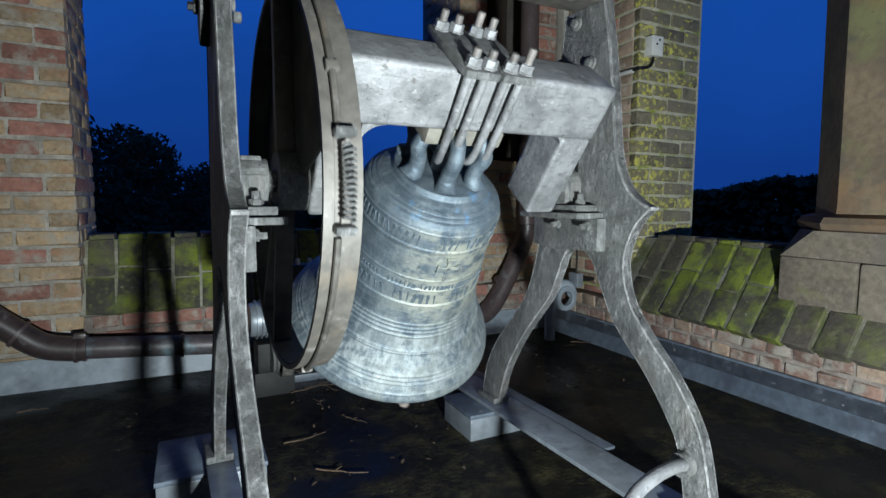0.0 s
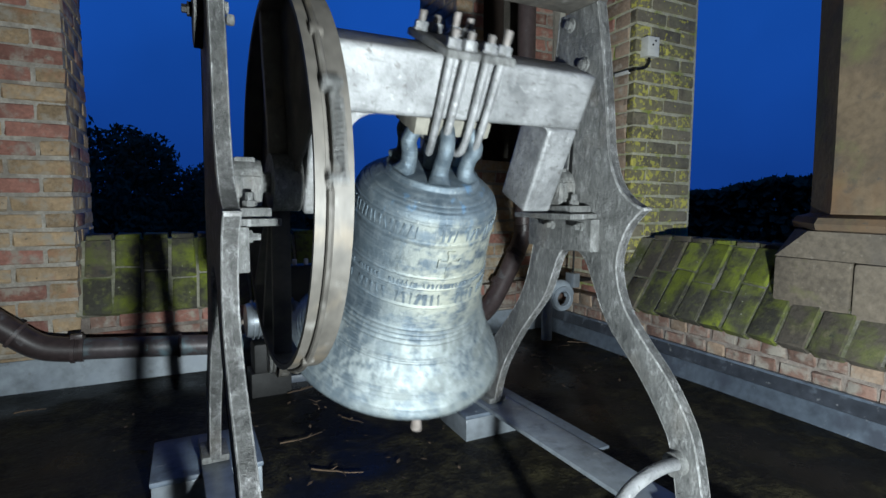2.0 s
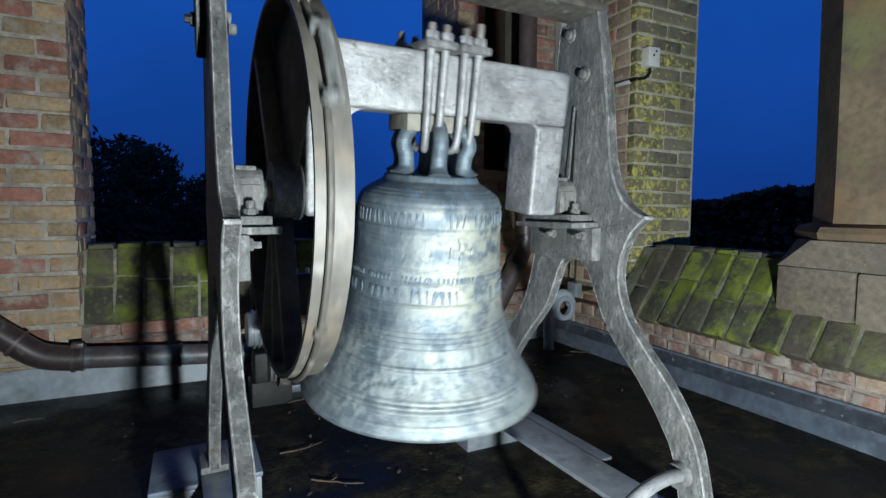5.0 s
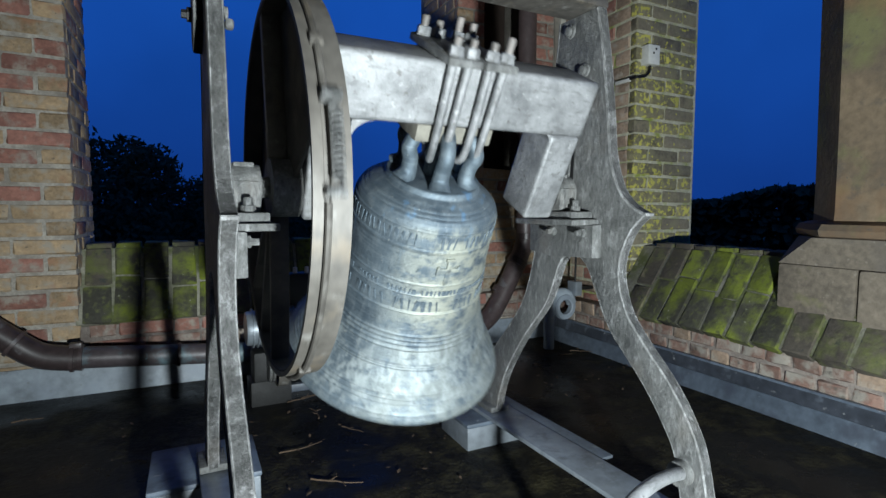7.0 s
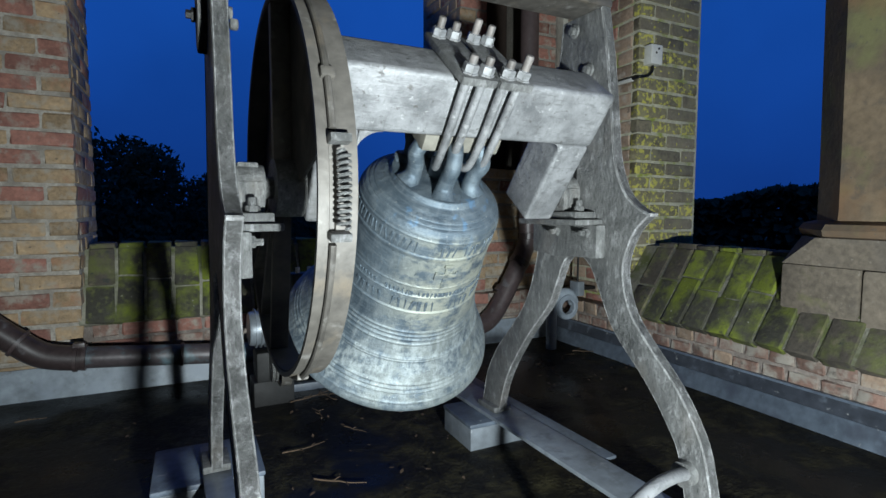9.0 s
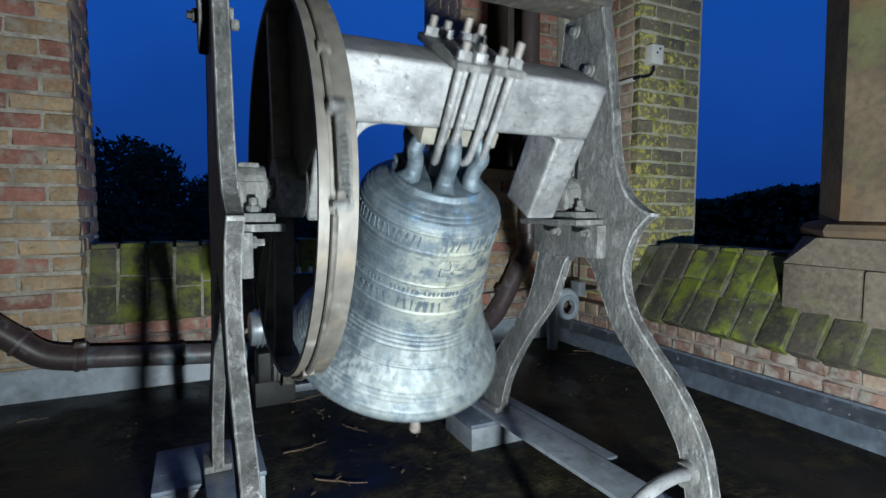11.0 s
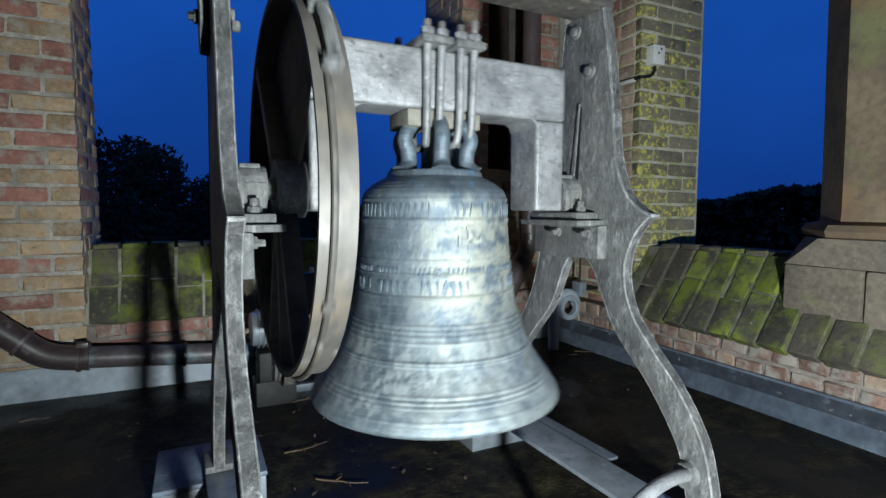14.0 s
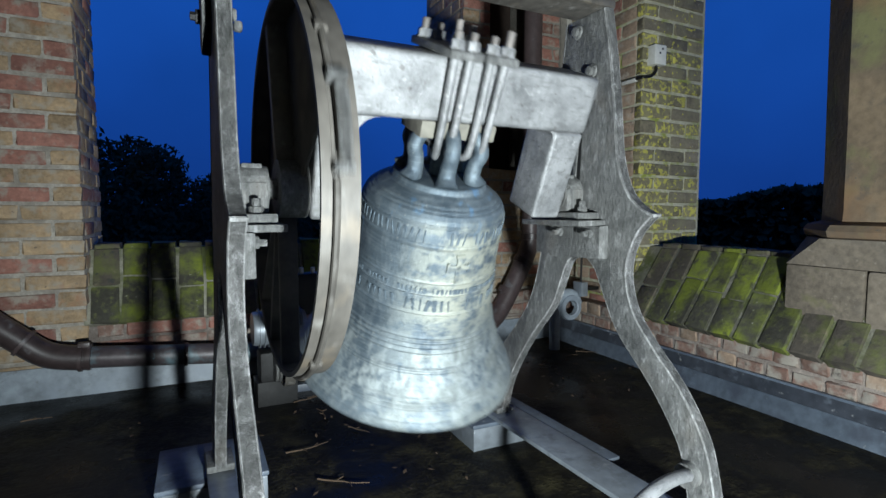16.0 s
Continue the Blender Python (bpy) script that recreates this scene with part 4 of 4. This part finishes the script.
# ---- motor that drives the wheel ----
def motor():
    m = thing("drive_motor", "small finned electric motor on a low bracket behind the wheel", "motor", BAY @ pose(0.375, 2.22, -0.02))
    part("body", lathe([(0.02, -0.11), (0.066, -0.11), (0.070, -0.10), (0.070, 0.08), (0.06, 0.10), (0.02, 0.105)], 28, "x"), M["zinc"], m, at=pose(0, 0, 0.335))
    for k in range(10):
        part("fin", lathe([(0.067, -0.0025), (0.080, -0.0025), (0.080, 0.0025), (0.067, 0.0025)], 28, "x", close=True), M["zinc"], m, "pale cooling fin", at=pose(-0.085 + 0.018 * k, 0, 0.335))
    part("gearbox", box(-0.09, 0.04, -0.06, 0.05, 0.12, 0.245, 0.014), M["dark_iron"], m)
    part("sprocket", lathe([(0.012, -0.012), (0.055, -0.012), (0.060, -0.004), (0.048, 0.0), (0.060, 0.004), (0.055, 0.012), (0.012, 0.012)], 24, "x", close=True), M["iron"], m, at=pose(-0.03, -0.09, 0.19))
    part("guard", lathe([(0.066, -0.02), (0.073, -0.02), (0.073, 0.02), (0.066, 0.02)], 24, "x", close=True), M["rim"], m, at=pose(0.01, -0.09, 0.185))
    part("base", box(-0.10, 0.06, -0.04, 0.09, 0.016, 0.119, 0.006), M["dark_iron"], m)
    part("control_box", box(0.08, 0.22, 0.06, 0.14, 0.36, 0.54, 0.006), M["dark_iron"], m)
    for x in (0.11, 0.16):
        part("terminal", lathe([(0.0001, 0.54), (0.010, 0.54), (0.010, 0.565), (0.0001, 0.567)], 10), M["white"], m, at=pose(x, 0.09, 0))
    return m


motor()

# sheet-metal tread lying by the wall, on short legs
step = thing("metal_tread", "blue-grey sheet metal tread on short legs by the wall", "metal sheet", pose(0.62, 2.42, 0))
part("sheet", box(-0.36, 0.26, -0.07, 0.07, 0.095, 0.112, 0.004), M["lead"], step)
for _x in (-0.3, 0.0, 0.2):
    part("leg", box(_x - 0.02, _x + 0.02, -0.06, 0.06, -0.004, 0.0945, 0.003), M["dark_iron"], step)
part("foot_strip", box(-0.40, 0.30, -0.11, -0.075, -0.004, 0.03, 0.004), M["lead"], step)

# hooked stay rod on the front leg
stay = thing("stay_rod", "white-worn curved iron stay rod on the frame's leg", "stay rod", BAY @ pose(0, 0, 0))
part("rod", rod(spline([(0.985, 0.735, 0.225), (0.95, 0.722, 0.236), (0.89, 0.700, 0.255), (0.81, 0.675, 0.268), (0.735, 0.655, 0.262), (0.69, 0.640, 0.23), (0.68, 0.635, 0.16), (0.68, 0.635, -0.002)], 6), 0.0135, 14), M["white_iron"], stay)
part("eye", lathe([(0.014, -0.012), (0.027, -0.012), (0.027, 0.012), (0.014, 0.012)], 20, "x", close=True), M["iron"], stay, at=pose(0.972, 0.735, 0.226))

# lugs and old bracket on the side frame by the wheel
lug = thing("frame_lug", "cast iron hook plate bolted to the side frame", "bracket", BAY @ pose(LEFT_X, AXIS_Y, 0))
part("plate", slab([(0.02, 1.10), (0.05, 1.125), (0.058, 1.33), (-0.02, 1.33), (-0.03, 1.15)], -0.010, -0.030, 0.004), M["iron"], lug)
part("bolt_head", bolt(-0.030, 0.03, 1.175, 0.014, -0.008, "x"), M["dark_iron"], lug)
part("hook", box(0.0135, 0.028, -0.150, -0.132, 1.105, 1.122, 0.005), M["iron"], lug)

# chain hanging inside the frame
chain = thing("chain", "thin rusty chain hanging by the side frame", "chain", BAY @ pose(LEFT_X + 0.035, AXIS_Y + 0.12, 0))
for k in range(26):
    c = lathe([(0.0035, -0.0012), (0.0065, -0.0012), (0.0065, 0.0012), (0.0035, 0.0012)], 8, "x" if k % 2 else "y", close=True)
    part("link", c, M["iron"], chain, at=pose(0, 0, 0.765 - 0.0088 * k))


# ---- twigs and litter on the wet roof ----
def twig(x, y, length, turn, seed):
    rng = random.Random(seed)
    pts, p, a = [], Vector((0, 0, 0.006)), 0.0
    for k in range(9):
        pts.append(p.copy())
        a += rng.uniform(-0.35, 0.35)
        p += Vector((math.cos(a), math.sin(a), rng.uniform(-0.02, 0.02))) * length / 8
    b = rod(pts, [0.0027 - 0.0002 * k for k in range(9)], 6)
    for k in (3, 5):
        e = pts[k] + Vector((0.5, 0.8 * rng.choice((-1, 1)), 0.1)) * length * 0.18
        rod([pts[k], (pts[k] + e) / 2 + Vector((0, 0.003, 0)), e], [0.002, 0.0015, 0.001], 5, b)
    return tagged(part("twig", b, M["twig"], at=pose(x, y, 0, 0, 0, turn)), "thin dry brown twig on the wet roof", "twig", "twigs")


for i, (x, y, ln, tn) in enumerate(((0.24, 1.72, 0.15, -12), (0.30, 1.51, 0.16, -30), (0.34, 2.17, 0.22, 4), (0.40, 2.20, 0.18, 20), (0.48, 1.84, 0.10, -40), (0.42, 1.95, 0.12, 70), (-0.62, 2.40, 0.10, 10), (1.75, 2.2, 0.14, 50), (1.9, 2.3, 0.12, -10), (0.52, 2.12, 0.14, 130))):
    twig(x, y, ln, tn, i)


def litter(n, seed, x0, x1, y0, y1):
    rng = random.Random(seed)
    b = bmesh.new()
    for _ in range(n):
        x, y, s = rng.uniform(x0, x1), rng.uniform(y0, y1), rng.uniform(0.004, 0.014)
        a, h = rng.uniform(0, 6.3), rng.uniform(0.002, 0.006)
        u, v = Vector((math.cos(a), math.sin(a), rng.uniform(-0.3, 0.3))) * s, Vector((-math.sin(a), math.cos(a), rng.uniform(-0.3, 0.3))) * s * 0.45
        c = Vector((x, y, h))
        b.faces.new([b.verts.new(c + w) for w in (-u, v, u, -v)])
    return b


tagged(part("leaf_litter", merge(litter(140, 3, -0.3, 1.0, 1.3, 2.5), litter(130, 4, 1.4, 2.0, 1.7, 2.55)), M["twig"]), "scattered bits of leaf and moss on the wet roof", "litter", kind="stuff")


# ---- trees beyond the parapets ----
def tree(x, y, foot, top, spread, seed, leaf=0.16, n=5200):
    rng = random.Random(seed)
    tr = thing("tree", "dark leafy tree silhouetted against the dusk sky", "tree", pose(x, y, foot), group="trees beyond the roof")
    hgt = top - foot
    b = rod(spline([(0, 0, 0), (0.1, 0, hgt * 0.3), (-0.05, 0.1, hgt * 0.6), (0.1, 0, hgt * 0.85)], 4), [0.32 * (1 - 0.06 * k) for k in range(13)], 10)
    lobes = []
    for k in range(22):
        a, e = rng.uniform(0, 6.28), rng.uniform(0.30, 0.93)
        r = spread * rng.uniform(0.3, 0.82) * math.sin(math.pi * min(1, (e - 0.12) / 0.95)) ** 0.6
        c = Vector((math.cos(a) * r, math.sin(a) * r, e * hgt))
        lobes.append((c, spread * rng.uniform(0.26, 0.42)))
        rod([(0, 0, hgt * e * 0.55), (c.x * 0.5, c.y * 0.5, hgt * e * 0.8), tuple(c)], [0.10, 0.06, 0.02], 6, b)
    part("trunk", b, M["bark"], tr)
    verts, faces = [], []
    for _ in range(n):
        c, r = rng.choice(lobes)
        d = Vector((rng.gauss(0, 1), rng.gauss(0, 1), rng.gauss(0, 1))).normalized()
        p = c + d * r * rng.uniform(0.55, 1.12)
        u = Vector((rng.gauss(0, 1), rng.gauss(0, 1), rng.gauss(0, 1))).normalized() * leaf * rng.uniform(0.6, 1.4)
        v = u.orthogonal().normalized() * leaf * 0.5
        i = len(verts)
        verts += [p - u, p + v, p + u, p - v]
        faces.append((i, i + 1, i + 2, i + 3))
    me = bpy.data.meshes.new("crown")
    me.from_pydata([tuple(v) for v in verts], [], faces)
    me.materials.append(M["leaf"])
    cr = new("crown", me)
    cr.parent = tr
    return tr


tree(-2.75, 26, -9, 4.5, 3.5, 1, n=9000)
tree(-6.5, 27, -9, 4.6, 3.6, 2, n=7000)
tree(0.1, 31, -9, 2.3, 3.2, 3, n=7000)
tree(4.6, 38, -9, 1.2, 3.8, 4)
tree(-4.6, 33, -9, 4.4, 3.6, 8, n=7000)


def far_wood(name, cx, cy, turn, length, crest, seed, n=16000):
    """A belt of woodland along a ridge: many small leafy clumps."""
    rng = random.Random(seed)
    verts, faces = [], []
    m = pose(cx, cy, 0, 0, 0, turn)
    for _ in range(n):
        u = rng.uniform(-0.5, 0.5) * length
        h = crest(u)
        z = -9 + (h + 9) * (1 - rng.random() ** 2.2 * 0.95) + rng.uniform(-0.35, 0.35)
        p = m @ Vector((u, rng.uniform(-6, 6), z))
        s = rng.uniform(0.5, 1.2)
        a = Vector((rng.gauss(0, 1), rng.gauss(0, 1), rng.gauss(0, 1))).normalized() * s
        b_ = a.orthogonal().normalized() * s * 0.8
        i = len(verts)
        verts += [p - a, p + b_, p + a, p - b_]
        faces.append((i, i + 1, i + 2, i + 3))
    me = bpy.data.meshes.new(name)
    me.from_pydata([tuple(v) for v in verts], [], faces)
    me.materials.append(M["leaf"])
    return tagged(new(name, me), "dark belt of woodland on the horizon", "woodland", kind="stuff")


far_wood("woodland", 90, 58, -57, 90, lambda u: 1.3 + 2.7 * math.exp(-((u - 3) / 9) ** 2) + 0.9 * math.exp(-((u - 8) / 2.2) ** 2) + 0.4 * noise.noise(Vector((u * 0.35, 3, 0))), 5)
far_wood("woodland", -8, 110, 4, 120, lambda u: 0.9 + 0.8 * noise.noise(Vector((u * 0.08, 0, 7))), 6, 14000)


# ---- bricks, laid on the walls' mortar cores ----
def brick_mesh(name, lx, ly, lz, m, seed):
    """A worn brick with chipped, uneven corners."""
    rng = random.Random(seed)
    b = box(-lx / 2, lx / 2, -ly / 2, ly / 2, -lz / 2, lz / 2, 0.005, 1)
    for v in b.verts:
        v.co += Vector((rng.uniform(-1, 1) * 0.0048, rng.uniform(-1, 1) * 0.0022, rng.uniform(-1, 1) * 0.0042))
    return mesh_of(name, b, m)


STOCK = {}


def brick(parent, size, m, at, rng):
    key = (size, m, rng.randrange(3))
    if key not in STOCK:
        STOCK[key] = brick_mesh("brick", *size, M[m], hash((size, key[2])) % 1000)
    ob = new("brick", STOCK[key])
    ob.parent = parent
    ob.matrix_basis = at @ pose(rng.uniform(-1, 1) * 0.001, rng.uniform(-1, 1) * 0.0015, rng.uniform(-1, 1) * 0.001, 0, 0, rng.uniform(-0.5, 0.5))
    return ob


COURSE, LONG, SHORT, HIGH = 0.075, 0.213, 0.102, 0.0615


def warm(k, u, is_long, rng):
    return "red_brick" if rng.random() < (0.62 if k % 2 and is_long else 0.08) else "yellow_brick"


def reddish(k, u, is_long, rng):
    return "red_brick" if rng.random() < 0.35 else "pale_brick"


def dull(k, u, is_long, rng):
    return "brown_brick" if rng.random() < 0.3 else "pale_brick"


def lichened(k, u, is_long, rng):
    return "lichen_brick" if rng.random() < (0.9 if u < 0.12 and k < 16 else 0.30) else "dark_brick"


def brownish(k, u, is_long, rng):
    return "brown_brick" if rng.random() < 0.8 else "red_brick"


def orange(k, u, is_long, rng):
    return "yellow_brick" if rng.random() < 0.6 else "red_brick"


def ruddy(k, u, is_long, rng):
    return "red_brick" if rng.random() < 0.7 else "pale_brick"


# faces run to the right as one looks at them from outside

def face_x(parent, corner, toward, length, z0, z1, y, pick, seed, first=0):
    """A face that looks to -y, laid from the corner in x towards +1 or -1."""
    rng = random.Random(seed)
    for k in range(int(round((z1 - z0) / COURSE))):
        lay(parent, k, length, (k + first) % 2, rng, pick, lambda c: pose(corner + toward * c, y + 0.025, z0 + (k + 0.5) * COURSE))


def face_y(parent, corner, length, z0, z1, x, look_x, pick, seed, first=0, headers=False):
    """A face that looks to look_x (+1 or -1), laid from the corner in y towards +y."""
    rng = random.Random(seed)
    for k in range(int(round((z1 - z0) / COURSE))):
        lay(parent, k, length, (k + first) % 2, rng, pick, lambda c: pose(x - look_x * 0.025, corner + c, z0 + (k + 0.5) * COURSE, 0, 0, 90), headers)


def lay(parent, k, length, odd, rng, pick, place, headers=False):
    u, i = 0.0, 0
    while u < length - 0.03:
        s = SHORT * rng.uniform(0.8, 1.1) if headers else SHORT if (i == 0 and odd) or (i + odd) % 4 == 3 else LONG
        s = round(min(s, length - u), 2 if headers else 3)
        brick(parent, (s, 0.05, HIGH), pick(k, u, s > 0.15, rng), place(u + s / 2), rng)
        u += s + 0.011
        i += 1


face_x(left_pier, -0.441, -1, 0.61, 0.0, 2.175, 2.70, warm, 1)
face_y(left_pier, 2.755, 0.445, 0.45, 2.175, -0.441, 1, warm, 2, 1)
face_x(back_wall, -0.41, 1, 2.40, 0.0, 0.30, 2.71, reddish, 3)
face_y(right_wall, -0.3, 2.98, 0.115, 0.265, 2.04, -1, dull, 4, 0, True)
face_x(mid_pier, 1.423, 1, 0.175, 0.3, 2.175, 2.75, orange, 5)
face_y(mid_pier, 2.805, 0.45, 0.3, 2.175, 1.423, -1, brownish, 6, 1)
face_x(right_pier, 2.14, 1, 0.455, 0.225, 2.325, 2.10, lichened, 7)
face_y(right_pier, 2.155, 0.95, 0.225, 2.325, 2.14, -1, brownish, 8, 1)
face_x(jamb, 1.943, 1, 0.155, 1.05, 2.4, 2.75, ruddy, 13)
face_x(low_wall, 1.606, 1, 0.53, 0.3, 1.05, 2.785, orange, 9, 1)


def coping_bricks(parent, foot, ridge, along, a, b_, seed, green):
    """Bricks laid up the slope from foot to ridge, each (across, z), in pairs whose joint steps from row to row, and a cap brick on the ridge."""
    rng = random.Random(seed)
    d = Vector((ridge[0] - foot[0], ridge[1] - foot[1]))
    slope, tilt = d.length, math.degrees(math.atan2(d.y, d.x))
    pitch, n = 0.116, int((b_ - a) / 0.116)
    for i in range(n):
        u = a + (i + 0.5) * pitch
        cut = (0.5, 0.62, 0.56, 0.44)[i % 4] * slope
        for s0, s1 in ((0.0, cut - 0.010), (cut, slope - 0.003)):
            ln = round(s1 - s0, 3)
            m = "moss_brick" if rng.random() < green(u) else "coping_brick"
            c = Vector(foot) + d.normalized() * (s0 + ln / 2)
            if along == "x":
                at = pose(u, c.x, c.y, tilt, 0, 0) @ pose(0, 0, -0.0235)
                brick(parent, (round(0.1025 + rng.choice((-0.003, 0, 0.003)), 3), ln, 0.055), m, at @ pose(0, 0, rng.choice((-0.002, 0, 0.0025))), rng)
            else:
                at = pose(c.x, u, c.y, 0, -tilt, 0) @ pose(0, 0, -0.0235)
                brick(parent, (ln, round(0.1025 + rng.choice((-0.003, 0, 0.003)), 3), 0.055), m, at @ pose(0, 0, rng.choice((-0.002, 0, 0.0025))), rng)
        m = "coping_brick" if rng.random() < 0.6 else "moss_brick"
        if along == "x":
            brick(parent, (0.103, 0.09, 0.05), m, pose(u, ridge[0] + 0.05, ridge[1] - 0.004), rng)
        else:
            brick(parent, (0.09, 0.103, 0.05), m, pose(ridge[0] + 0.05, u, ridge[1] - 0.004), rng)


coping_bricks(back_coping, (2.688, 0.30), (2.848, 0.62), "x", -0.435, 1.42, 11, lambda u: 0.6)
coping_bricks(right_coping, (1.995, 0.268), (2.225, 0.60), "y", -0.30, 2.09, 12, lambda u: 0.95 if 1.25 < u < 1.8 else 0.1 if u < 1.2 else 0.3)


# ---- motions ----
PERIOD, PEAK = 1.811, 0.866
FORWARD, BACK = 39.3, 38.3
CLAP_MEAN, CLAP_SWING, CLAP_LAG = -1.0, 20.0, -0.5


def motions():
    rows, swing = [], []
    n = 240
    for k in range(n + 1):
        t = 16.0 * k / n
        ph = 2 * math.pi * (t - PEAK) / PERIOD
        a = 0.5 * (FORWARD - BACK) + 0.5 * (FORWARD + BACK) * math.cos(ph)
        rows.append((t, BAY @ pose(0, AXIS_Y, AXIS_Z, -a, 0, 0)))
        c = CLAP_MEAN + CLAP_SWING * math.cos(ph - CLAP_LAG)
        swing.append((t, pose(BELL_X, 0, -0.02, -(c - a), 0, 0)))
    walk(BELL, rows)
    walk(CLAPPER, swing)


motions()
